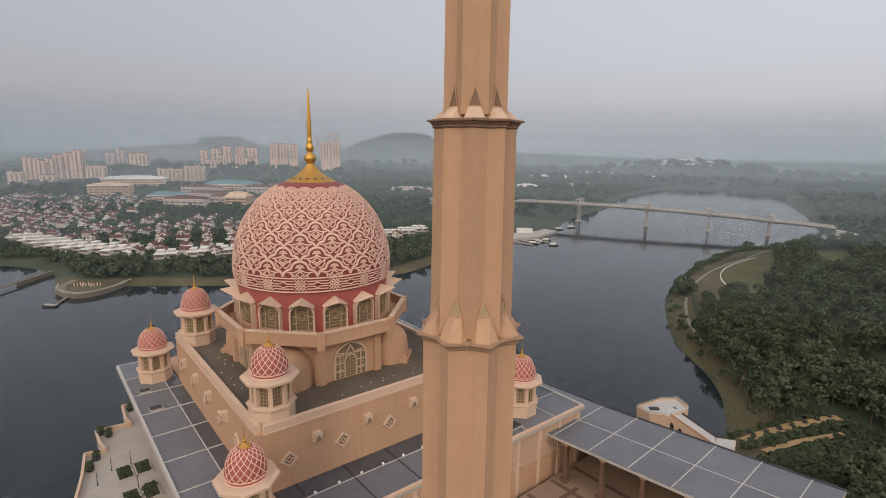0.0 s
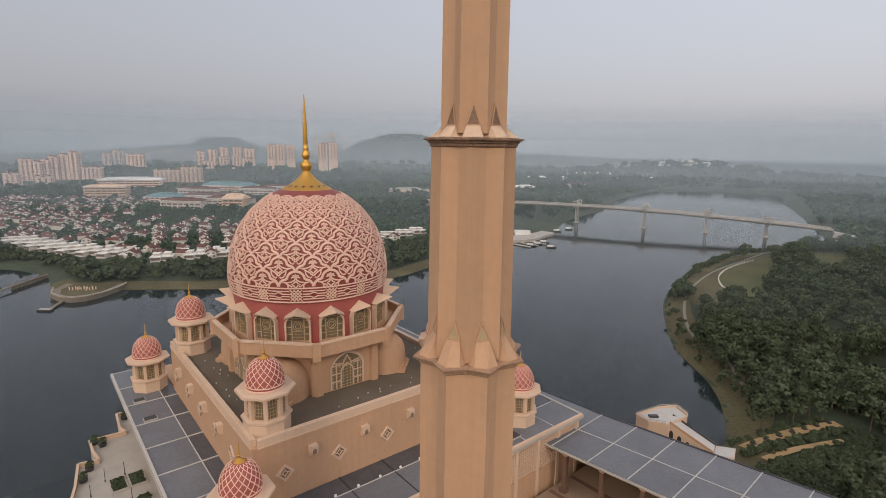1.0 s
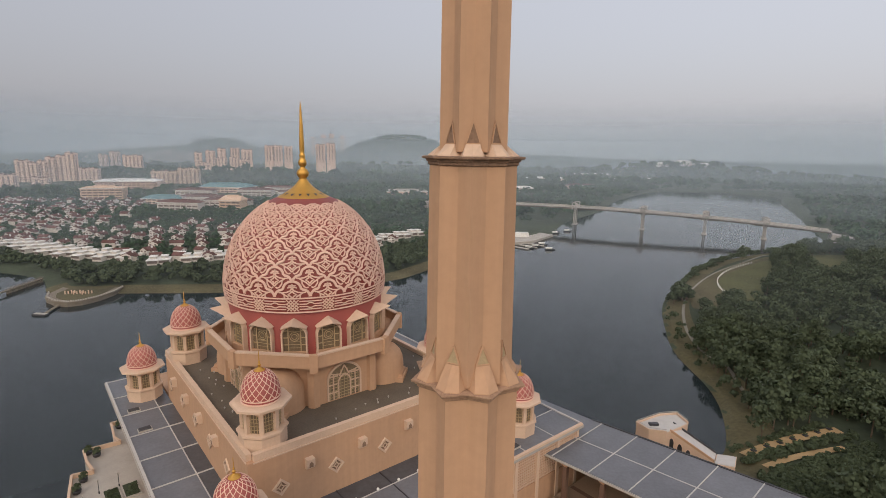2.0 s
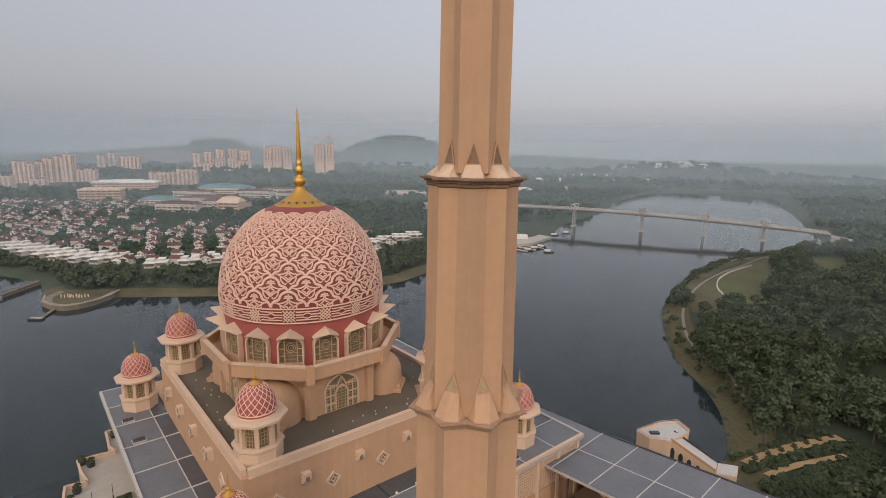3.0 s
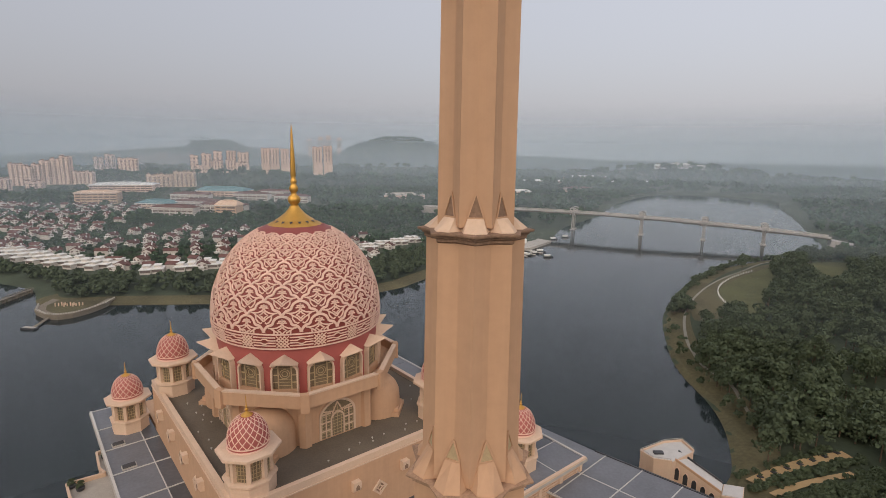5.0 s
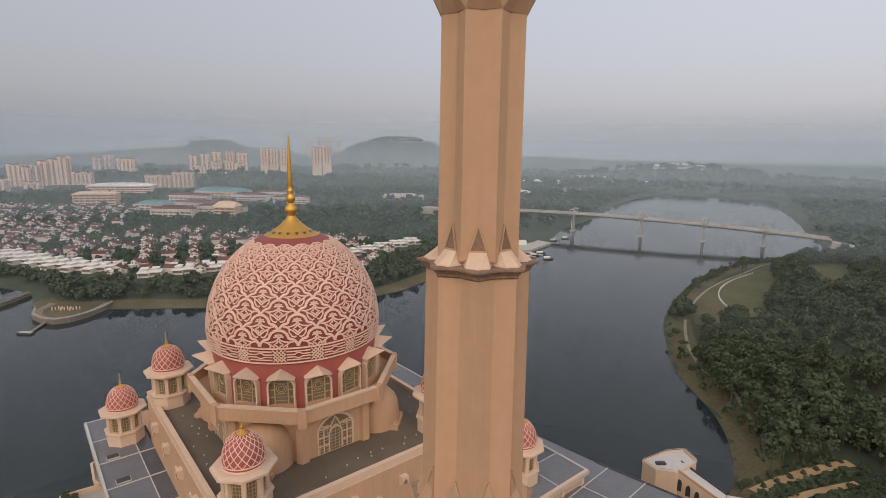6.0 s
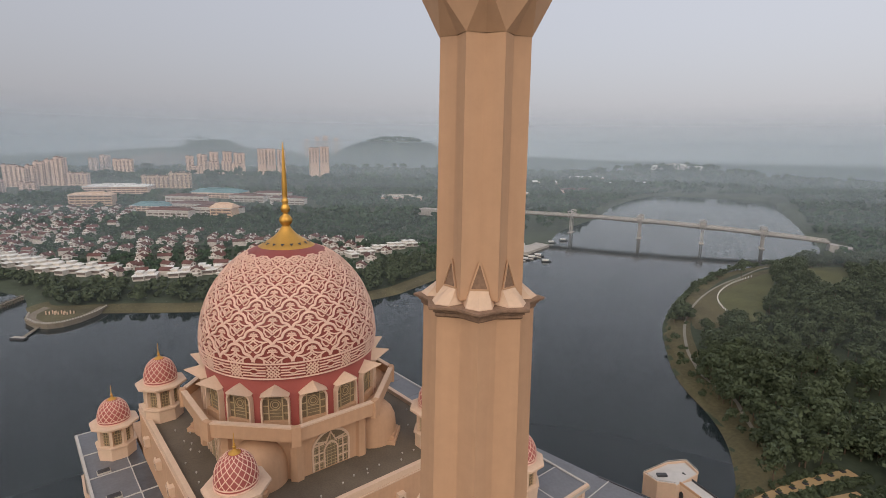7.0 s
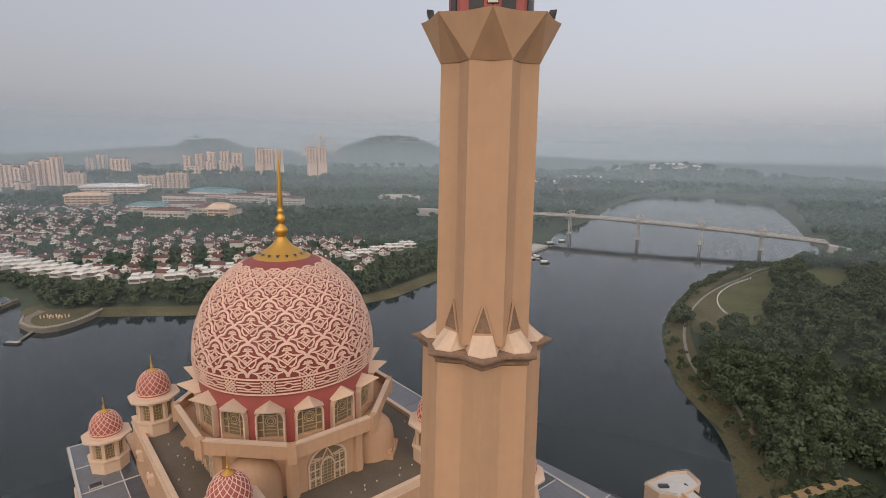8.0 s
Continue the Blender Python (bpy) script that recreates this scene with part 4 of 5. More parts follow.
part("roof_slab", Shape().prism([tuple(p) for p in (arc_at(B_START, -0.015), arc_at(B_END, -0.015), arc_at(B_END, 1.01), arc_at(B_START, 1.01))], Z_ARC - 0.55, Z_ARC - 0.13).mesh(), CONCRETE, arcade)
for b in RIBS:
    p, q = arc_at(b, 0), arc_at(b, 1)
    part("rib", Shape().beam((p.x, p.y, Z_ARC + 0.05), (q.x, q.y, Z_ARC + 0.05), 0.22, 0.18).mesh(), RIB, arcade)
p, q = arc_at(B_START, 0.49), arc_at(B_END, 0.49)
part("rib", Shape().beam((p.x, p.y, Z_ARC + 0.03), (q.x, q.y, Z_ARC + 0.03), 0.22, 0.18).mesh(), RIB, arcade)
p, q = arc_at(B_START, 1.0), arc_at(B_END, 1.0)
part("gutter", Shape().beam((p.x, p.y, Z_ARC + 0.0), (q.x, q.y, Z_ARC + 0.0), 0.5, 0.4).mesh(), DARK, arcade)
part("back_wall", Shape().prism([tuple(p) for p in (arc_at(B_START, 0.93), arc_at(B_END, 0.93), arc_at(B_END, 0.99), arc_at(B_START, 0.99))], 2, Z_ARC - 0.55).mesh(), PLASTER, arcade)
part("end_wall", Shape().prism([tuple(p) for p in (arc_at(B_END + .8, 0.02), arc_at(B_END + .8, 0.98), arc_at(B_END + .2, 0.98), arc_at(B_END + .2, 0.02))], 2, Z_ARC - 0.55).mesh(), PLASTER, arcade)
for k in range(6):
    p = arc_at(-46 - k * 9.15, 0.07)
    sq = lambda h: [(p.x - h, p.y - h), (p.x + h, p.y - h), (p.x + h, p.y + h), (p.x - h, p.y + h)]
    c = part("column", Shape().prism(sq(0.5), 11.9, Z_ARC - 2.0).mesh(), PAVING_RED, arcade, "square brown-red column")
    part("column_base", Shape().prism(sq(0.8), 11.9, 13.0).mesh(), PAVING_RED, c)
    part("capital", Shape().loft([[(x, y, Z_ARC - 2.0) for x, y in sq(0.5)], [(x, y, Z_ARC - 0.9) for x, y in sq(1.0)], [(x, y, Z_ARC - 0.55) for x, y in sq(1.1)]]).mesh(), PLASTER, c)
court = tagged(part("pavement", Shape().prism([(-37, -43), (60, -43), (74, -104), (74, -175), (-60, -175), (-60, -43)], 11.0, 12.0).mesh(), PAVING), "peach courtyard paving with brown bands", "pavement", kind="structure")
court.matrix_basis = COURT
for k in range(10):
    x = -30 + k * 8.5
    part("paving_band", Shape().box(x, -120, 12.0, x + 1.2, -43.5, 12.02).mesh(), PAVING_RED, court)
    part("paving_band", Shape().box(-36, -50 - k * 8.5, 12.004, 41, -48.8 - k * 8.5, 12.024).mesh(), PAVING_RED, court)

# ---------------------------------------------------------------- lakeside terrace beside the wing
Z_TER = 13.0
ter = thing("terrace", MOSQUE, "stepped lakeside terrace of pale paving with planted beds", "terrace")
tp = [(-30.5, 57.4), (-35.2, 57.4), (-35.8, 48), (-34.9, 45), (-43.2, 45.8), (-43.2, 39.5), (-42.5, 34.0), (-46.8, 35), (-48.4, 25), (-50.5, 16), (-51.5, 8), (-51.0, -4), (-47, -16), (-40, -26), (-30.5, -30)]
part("deck", Shape().prism(tp, -2, Z_TER).mesh(), CONCRETE, ter)
for (x0, y0), (x1, y1) in zip(tp, tp[1:]):
    part("balustrade", Shape().beam((x0, y0, Z_TER + 0.5), (x1, y1, Z_TER + 0.5), 0.4, 1.0).beam((x0, y0, Z_TER + 1.05), (x1, y1, Z_TER + 1.05), 0.6, 0.16).mesh(), PLASTER_PALE, ter)


def bed(a, b, w, l):
    m = thing("planter_bed", MOSQUE @ pose(a, b, Z_TER), "low stone planter bed with clipped green shrubs", "planter", "planter beds on the terrace")
    part("kerb", Shape().box(-w, -l, 0, w, -l + 0.3, 0.5).box(-w, l - 0.3, 0, w, l, 0.5).box(-w, -l + 0.3, 0, -w + 0.3, l - 0.3, 0.5).box(w - 0.3, -l + 0.3, 0, w, l - 0.3, 0.5).mesh(), CONCRETE, m)
    part("soil", Shape().box(-w + 0.3, -l + 0.3, 0, w - 0.3, l - 0.3, 0.35).mesh(), EARTH, m)
    v, f = leaf_cloud([(random.uniform(-w + 0.6, w - 0.6), random.uniform(-l + 0.6, l - 0.6), 0.5, 0.6, 0.22) for _ in range(12)], 26, 0.3)
    part("shrub", (v, f), LEAF, m)


def leaf_cloud(clumps, per, size, seed=1):
    """Many small leaf quads on the shells of ellipsoid clumps (x, y, z, radius, half height)."""
    rng = np.random.default_rng(seed + len(clumps))
    c = np.repeat(np.array(clumps, float), per, axis=0)
    n = len(c)
    d = rng.normal(size=(n, 3)); d /= np.linalg.norm(d, axis=1)[:, None]
    d[:, 2] = np.where(d[:, 2] < -0.35, -d[:, 2], d[:, 2])
    rad = rng.uniform(0.72, 1.12, n)[:, None]
    p = c[:, :3] + d * np.stack([c[:, 3], c[:, 3], c[:, 4]], 1) * rad
    nrm = d + rng.normal(scale=0.45, size=(n, 3)); nrm /= np.linalg.norm(nrm, axis=1)[:, None]
    u = np.cross(nrm, rng.normal(size=(n, 3))); u /= np.linalg.norm(u, axis=1)[:, None] + 1e-9
    w = np.cross(nrm, u)
    s = (size * rng.uniform(0.6, 1.35, n) * (c[:, 3] ** 0.35))[:, None]
    quad = np.stack([p - u * s - w * s * 0.6, p + u * s - w * s * 0.6, p + u * s * 0.55 + w * s, p - u * s * 0.75 + w * s * 0.8], 1)
    return quad.reshape(-1, 3).tolist(), (np.arange(n)[:, None] * 4 + np.arange(4)[None]).tolist()


for a, b in ((-40.4, 21), (-36.6, 21), (-40.8, 10), (-37.0, 10), (-41, -1)):
    bed(a, b, 1.75, 3.1)


def pot(a, b):
    m = thing("potted_shrub", MOSQUE @ pose(a, b, Z_TER), "round dark pot with a clipped shrub on the terrace", "potted plant", "pots on the terrace")
    part("pot", Shape().lathe([(0.6, 0), (0.85, 0.2), (1.0, 0.9), (0.9, 1.0), (0.8, 0.95)], 14).mesh(), DARK, m)
    part("shrub", leaf_cloud([(0, 0, 1.5, 0.9, 0.8), (0.3, 0.2, 1.9, 0.6, 0.6)], 60, 0.25), LEAF, m)


for a, b in ((-40.7, 42.2), (-44.8, 31.8), (-33.6, 54.6), (-42.3, 44.6), (-46.6, 27.5)):
    pot(a, b)


def lamp_post(pos, h=6.0):
    m = thing("lamp_post", Matrix.Translation(pos), "thin dark lamp post with a round head", "lamp post", "lamp posts")
    part("pole", Shape().lathe([(0.16, 0), (0.14, 0.5), (0.07, 0.6), (0.06, h)], 10).mesh(), DARK, m)
    part("lantern", Shape().lathe([(0.06, h), (0.16, h + 0.1), (0.18, h + 0.32), (0.08, h + 0.45), (0.02, h + 0.5)], 10).mesh(), CONCRETE, m)


for a, b in ((-38.5, 24.6), (-42.6, 24.4), (-38.9, 13.4), (-46, 20), (-40, 3)):
    lamp_post(place(a, b, Z_TER), 3.2)

# ---------------------------------------------------------------- waterside pavilion with a stair ramp
pav = thing("pavilion", pose(-1.1, 0, -1.2), "pale waterside pavilion with an arched sloping stair gallery", "pavilion")
hexp = [(58.3, 140.0), (60.4, 136.1), (64.8, 135.0), (73.2, 140.2), (72.3, 145.4), (66.8, 144.6)]
part("block", Shape().prism(hexp, -2, 18.4).mesh(), PLASTER_PALE, pav)
part("roof", Shape().prism([(x * 0.95 + 66 * 0.05, y * 0.95 + 140.2 * 0.05) for x, y in hexp], 18.4, 18.55).mesh(), RIB, pav, "pale worn roof terrace")
for i, ((x0, y0), (x1, y1)) in enumerate(zip(hexp, hexp[1:] + hexp[:1])):
    if i == 2:
        continue
    part("parapet", Shape().beam((x0, y0, 18.7), (x1, y1, 18.7), 0.35, 0.7).mesh(), PLASTER_PALE, pav)
    part("railing", Shape().beam((x0, y0, 19.5), (x1, y1, 19.5), 0.08, 0.1).mesh(), CONCRETE, pav)
    for s in np.linspace(0.1, 0.9, 6):
        x, y = x0 + (x1 - x0) * s, y0 + (y1 - y0) * s
        part("baluster", Shape().box(x - .05, y - .05, 19.0, x + .05, y + .05, 19.5).mesh(), CONCRETE, pav)
part("stair_hatch", Shape().box(61.6, 138.6, 18.5, 64.2, 139.8, 19.1).mesh(), DARK, pav)
r0, r1 = Vector((67.6, 138.2, 18.3)), Vector((77.2, 131.8, 13.0))
d = (r1 - r0); dh = Vector((d.x, d.y, 0)).normalized(); sd = Vector((-dh.y, dh.x, 0))
W2 = 2.5


def ramp_quad(off, z_off, w):
    return [r + sd * (off + k * w) + Vector((0, 0, z_off)) for r, k in ((r0, -1), (r0, 1), (r1, 1), (r1, -1))]


lowq = [Vector((p.x, p.y, -2)) for p in ramp_quad(0, 0, W2)]
part("gallery", Shape().loft([lowq, ramp_quad(0, 0, W2)]).mesh(), PLASTER_PALE, pav)
part("roof", Shape().loft([ramp_quad(0, 0.01, W2 - 0.3), ramp_quad(0, 0.14, W2 - 0.3)]).mesh(), RIB, pav, "pale sloping stair roof")
for s, mt in ((-1, PLASTER), (1, DARK)):
    q = ramp_quad(s * (W2 - 0.12), 0.0, 0.13)
    part("parapet", Shape().loft([q, [p + Vector((0, 0, 0.7)) for p in q]]).mesh(), mt, pav)
for k in range(5):
    p = r0.lerp(r1, 0.06 + k * 0.19) - sd * (W2 + 0.02)
    h = 3.6 - k * 0.3
    c = Vector((p.x, p.y, p.z - 1.5 - h))
    ar = [(x * 0.62, z) for x, z in pointed_arch(0.95, h * 0.6, h)]
    # flat dark panel on the solid wall, painting the shade inside the arch
    part("painted_arch_opening", (on_wall(ar, c, dh, -sd, 0.03), [tuple(range(len(ar)))]), DARK, pav, "flat dark panel drawn as a pointed arch opening")
    o2 = [(x * 1.3, z * 1.04) for x, z in ar]
    part("arch_frame", ribbon(o2, ar, c, dh, -sd, 0.0, 0.14).mesh(), PLASTER_PALE, pav)
part("landing", Shape().prism([(75.6, 129.2), (78.8, 134.0), (83.6, 132.6), (80.4, 127.6)], -2, 12.9).mesh(), PLASTER_PALE, pav, "pale landing at the foot of the stair")
part("landing_floor", Shape().prism([(75.9, 129.4), (78.9, 133.7), (83.3, 132.4), (80.3, 127.9)], 12.9, 13.02).mesh(), RIB, pav, "worn pale floor")

# ---------------------------------------------------------------- the right bank: shore path, lawn, plaza, woods
def strip(name, mat, line, w, lift, label, category):
    """A path laid on the land along a line."""
    L = np.array(line, float)
    t = np.gradient(L, axis=0); t /= np.linalg.norm(t, axis=1)[:, None]
    nrm = np.stack([-t[:, 1], t[:, 0]], 1)
    rows = [L + nrm * (w * (k / 4 - 0.5)) for k in range(5)]
    v, f = [], []
    n = len(L)
    for r in rows:
        z = land_height(r[:, 0], r[:, 1]) + lift
        v += [(x, y, zz) for (x, y), zz in zip(r.tolist(), z.tolist())]
    for k in range(4):
        f += [(k * n + i, k * n + i + 1, (k + 1) * n + i + 1, (k + 1) * n + i) for i in range(n - 1)]
    return tagged(part(name, (v, f), mat), label, category, kind="structure")


def offset_shore(i0, i1, d):
    L = SHORE[i0:i1]
    t = np.gradient(L, axis=0); t /= np.linalg.norm(t, axis=1)[:, None]
    return L + np.stack([t[:, 1], -t[:, 0]], 1) * d


path_line = curve_points([(132, 200), (125, 215), (123, 233), (126, 248), (132, 268), (147, 302), (170, 339), (202, 377), (240, 410), (290, 444)], 5)[:-5]
strip("path", PATH_STONE, path_line, 1.5, 0.35, "pale curving lakeside footpath", "footpath")
bank = np.concatenate([SHORE[-7:], SHORE[:40]])
_t = np.gradient(bank, axis=0)
bank = bank + np.stack([_t[:, 1], -_t[:, 0]], 1) / np.linalg.norm(_t, axis=1)[:, None] * 7.5
strip("bank", ROUGH, bank, 15, 0.15, "rough grass bank along the shore", "grass bank")


def patch(name, mat, pts, lift, label, category):
    P = curve_points(pts, 4)
    c = P.mean(0)
    rings = [c + (P - c) * s for s in (0.02, 0.25, 0.5, 0.75, 1.0)]
    v, f, n = [], [], len(P)
    for r in rings:
        z = land_height(r[:, 0], r[:, 1]) + lift
        v += [(x, y, zz) for (x, y), zz in zip(r.tolist(), z.tolist())]
    for k in range(4):
        f += [(k * n + i, k * n + (i + 1) % n, (k + 1) * n + (i + 1) % n, (k + 1) * n + i) for i in range(n)]
    return tagged(part(name, (v, f), mat), label, category, kind="structure")


LAWN1 = [(183, 306), (187, 332), (199, 361), (246, 404), (275, 424), (255, 388), (226, 352), (197, 308)]
GRASS_RING = [(150, 296), (170, 339), (202, 377), (266, 431), (300, 450), (275, 424), (199, 361), (183, 310), (168, 298)]
LAWN2 = [(278, 374), (291, 408), (315, 444), (358, 448), (328, 408), (294, 374)]
strip("bank", ROUGH, offset_shore(88, 118, 6), 13, 0.2, "olive grass bank along the far shore", "grass bank")
patch("lawn", GRASS, LAWN1, 0.4, "mown green lawn inside the lakeside path", "lawn")
patch("lawn", GRASS, LAWN2, 0.4, "sunlit green lawn among trees", "lawn")
patch("lawn", ROUGH, GRASS_RING, 0.25, "rough grass between the path and the lawn", "grass")
PLAZA = [(92, 137), (93, 153), (134, 166), (137, 154), (112, 137)]
strip("plaza", SAND, [(95 + 38 * u, 148.6 + 11.6 * u + 1.4 * math.sin(u * 3)) for u in np.linspace(0, 1, 14)], 3.8, 0.5, "ochre paved lakeside walk with planters", "plaza")
strip("plaza", SAND, [(97 + 30 * u, 141.6 + 9.2 * u + 0.8 * math.sin(u * 4)) for u in np.linspace(0, 1, 14)], 2.4, 0.5, "lower ochre paved walk", "plaza")


FRONT_BEDS = [(92, 120), (92, 140), (137, 157), (138, 140), (116, 122)]


def inside(pts, x, y):
    ok = np.zeros(np.shape(x), bool)
    P = np.array(pts, float)
    for (x0, y0), (x1, y1) in zip(P, np.roll(P, -1, 0)):
        ok ^= ((y0 > y) != (y1 > y)) & (x < (x1 - x0) * (y - y0) / ((y1 - y0) if y1 != y0 else 1e-9) + x0)
    return ok


def wood(name, n, box, keep, rmin, rmax, per, leaf, mat, label, seed, clumps=5, trunk=True, tall=(1.5, 2.4), low=0.55):
    """A stand of trees as one mesh: each a few leaf clumps over a trunk."""
    rng = np.random.default_rng(seed)
    x, y = rng.uniform(box[0], box[1], n), rng.uniform(box[2], box[3], n)
    ok = keep(x, y)
    x, y = x[ok], y[ok]
    z = land_height(x, y)
    cl, tr = [], Shape()
    for xi, yi, zi in zip(x, y, z):
        r = rng.uniform(rmin, rmax)
        h = r * rng.uniform(*tall)
        for _ in range(clumps):
            a, q = rng.uniform(0, 6.28), r * rng.uniform(0.15, 0.65)
            cl.append((xi + q * math.cos(a), yi + q * math.sin(a), zi + h * rng.uniform(low, 1.05), r * rng.uniform(0.4, 0.68), r * rng.uniform(0.35, 0.6)))
        if trunk:
            tr.lathe([(0.28, zi - 0.3), (0.16, zi + h * 0.7)], 5, 0, xi, yi)
    v, f = leaf_cloud(cl, per, leaf, seed)
    ob = part(name, (v, f), mat)
    tagged(ob, label, "trees", kind="stuff")
    if trunk:
        part("trunks", tr.mesh(), BARK, ob)
    return ob


def off_building(x, y):
    a = (x - CX) * math.cos(radians(TURN)) + (y - CY) * math.sin(radians(TURN))
    return (a > 79) & ~((x < 97) & (y > 110))


def keep_right(x, y):
    d = lake_distance(x, y)
    for s in (1.03, 1.06, 1.09):
        d = np.where(inside(LAWN1, x * s, y * s) | inside(LAWN2, x * s, y * s), -1, d)
    return (d > 8 + 13 * np.clip((y - 215) / 60, 0, 1)) & ~inside(LAWN1, x, y) & ~inside(LAWN2, x, y) & ~inside(GRASS_RING, x, y) & ~inside(PLAZA, x, y) & ~inside(FRONT_BEDS, x, y) & (y < 520 + 0 * x) & off_building(x, y) & (y > 40) & (x > 60) & (x < 420)


wood("woodland", 3900, (60, 420, 60, 470), keep_right, 2.6, 6.0, 66, 0.36, LEAF, "dense dark green mixed woodland on the right bank", 11, low=0.3)


def keep_bank(x, y):
    d = lake_distance(x, y)
    return (d > 2) & (d < 13) & (x > 100) & (y < 500)


wood("shore_trees", 1500, (100, 340, 150, 500), keep_bank, 1.2, 2.4, 26, 0.45, LEAF, "small rounded shrubs and trees along the shore", 12, 3, False)

wood("shore_clump", 14, (143, 157, 308, 322), lambda x, y: x < 900, 3.0, 4.6, 60, 0.5, LEAF, "dark rounded clump of trees at the water's edge", 14, 5)
shrub_line = offset_shore(20, 36, 6)
for k in range(30):
    q = k / 29 * (len(shrub_line) - 1.001)
    p = shrub_line[int(q)] + (shrub_line[int(q) + 1] - shrub_line[int(q)]) * (q % 1)
    z_ = float(land_height(p[:1], p[1:])[0])
    if k == 0:
        bush = thing("shrub", pose(p[0], p[1], z_), "clipped round dark green shrub along the shore path", "shrub", "row of shrubs on the shore")
        part("stem", Shape().lathe([(0.2, -0.3), (0.14, 1.4)], 6).mesh(), BARK, bush)
        part("crown", leaf_cloud([(0, 0, 2.3, 2.1, 1.7), (0.7, 0.4, 2.9, 1.3, 1.1), (-0.6, 0.5, 2.0, 1.4, 1.2)], 70, 0.4), LEAF, bush)
    else:
        copy_thing(bush, pose(p[0], p[1], z_, 0, 0, k * 47))

# planters on the plaza
for k in range(7):
    px_, py_ = 99 + k * 5.2, 150.6 + k * 1.75
    z_ = float(land_height(np.array([px_]), np.array([py_]))[0]) + 0.5
    m = thing("tree_pit", pose(px_, py_, z_, 0, 0, 15), "dark square planter with a young shrub", "planter", "planters on the plaza")
    part("kerb", Shape().box(-0.7, -0.7, -0.3, 0.7, 0.7, 0.3).mesh(), DARK, m)
    part("shrub", leaf_cloud([(0, 0, 0.7, 0.6, 0.5)], 40, 0.22), LEAF, m)

wood("plaza_shrubs", 1500, (90, 140, 118, 165), lambda x, y: (inside(PLAZA, x, y) | inside(FRONT_BEDS, x, y)) & (np.abs((y - 148.6) - (x - 95) * 0.305 - 0.9) > 2.6) & (np.abs((y - 141.6) - (x - 97) * 0.307 - 0.4) > 1.9), 0.7, 1.5, 30, 0.35, LEAF, "low shrubs and palms between the paved walks", 13, 3, False, (0.7, 1.1))

# lawn fence
fence = thing("fence", pose(0, 0, 0), "low white post fence along the lawn", "fence")
for k in range(34):
    q = k / 33
    x, y = (1 - q) ** 2 * 183 + 2 * q * (1 - q) * 190 + q * q * 252, (1 - q) ** 2 * 320 + 2 * q * (1 - q) * 372 + q * q * 412
    z = float(land_height(np.array([x]), np.array([y]))[0])
    part("post", Shape().box(x - 0.2, y - 0.2, z - 0.2, x + 0.2, y + 0.2, z + 1.7).mesh(), WHITE, fence)

# ---------------------------------------------------------------- bridge
B_A, B_B = Vector((99, 701, 0)), Vector((408, 538, 0))
bridge = thing("bridge", pose(0, 0, 0), "long pale concrete road bridge with portal towers over the lake", "bridge")


def deck_at(u):
    p = B_A.lerp(B_B, u)
    return Vector((p.x, p.y, 20.5 + 9.0 * u - 16.5 * u * u))


dv = (B_B - B_A).normalized(); ds = Vector((-dv.y, dv.x, 0))
PIERS = (0.244, 0.474, 0.665, 0.833)
for k in range(20):
    p, q = deck_at(k / 20), deck_at((k + 1) / 20)
    span = min(abs((k + 0.5) / 20 - x) for x in PIERS)
    part("deck", Shape().beam(p, q, 16, 0.9).mesh(), BRIDGE, bridge)
    part("girder", Shape().beam(p - Vector((0, 0, 1.5)), q - Vector((0, 0, 1.3)), 9, 1.5 + 1.4 * max(0, 1 - span / 0.07)).mesh(), OLD_STONE, bridge)
    for s in (-1, 1):
        part("railing", Shape().beam(p + ds * 7.6 * s + Vector((0, 0, 1.2)), q + ds * 7.6 * s + Vector((0, 0, 1.2)), 0.3, 0.9).mesh(), CONCRETE, bridge)
for u in PIERS:
    c = deck_at(u)
    for s in (-1, 1):
        b = c + ds * 4.2 * s
        for e in (-0.9, 0.9):
            bb = b + dv * e
            part("pier", Shape().beam(Vector((bb.x, bb.y, -2)), Vector((bb.x, bb.y, c.z - 1)), 0.8, 1.1, dv).mesh(), BRIDGE, bridge)
    part("pile_cap", Shape().beam(Vector((c.x, c.y, 0.2)) - ds * 8, Vector((c.x, c.y, 0.2)) + ds * 8, 5.5, 1.2).mesh(), BRIDGE, bridge)
    for s in (-1, 1):
        for e in (-1, 1):
            b = c + ds * 8.6 * s + dv * 2.6 * e
            part("tower_leg", Shape().beam(Vector((b.x, b.y, c.z - 3)), Vector((b.x, b.y, c.z + 5.4)), 0.8, 0.8, dv).mesh(), BRIDGE, bridge)
        b = c + ds * 8.6 * s
        part("tower_roof", Shape().beam(b - dv * 4.0 + Vector((0, 0, 5.6)), b + dv * 4.0 + Vector((0, 0, 5.6)), 2.4, 0.5).beam(b - dv * 2 + Vector((0, 0, 6.2)), b + dv * 2 + Vector((0, 0, 6.2)), 1.6, 0.7).mesh(), BRIDGE, bridge)
        part("tower_panel", Shape().beam(b - dv * 3.2 + Vector((0, 0, 1.5)), b + dv * 3.2 + Vector((0, 0, 1.5)), 0.6, 2.4).mesh(), BRIDGE, bridge)
for k in range(20):
    c = deck_at((k + 0.5) / 20) + ds * 6.8
    part("lamp", Shape().beam(c + Vector((0, 0, 0.5)), c + Vector((0, 0, 7)), 0.25, 0.25, dv).beam(c + Vector((0, 0, 7)), c + Vector((0, 0, 7.2)) - ds * 2.5, 0.2, 0.2).mesh(), DARK, bridge)
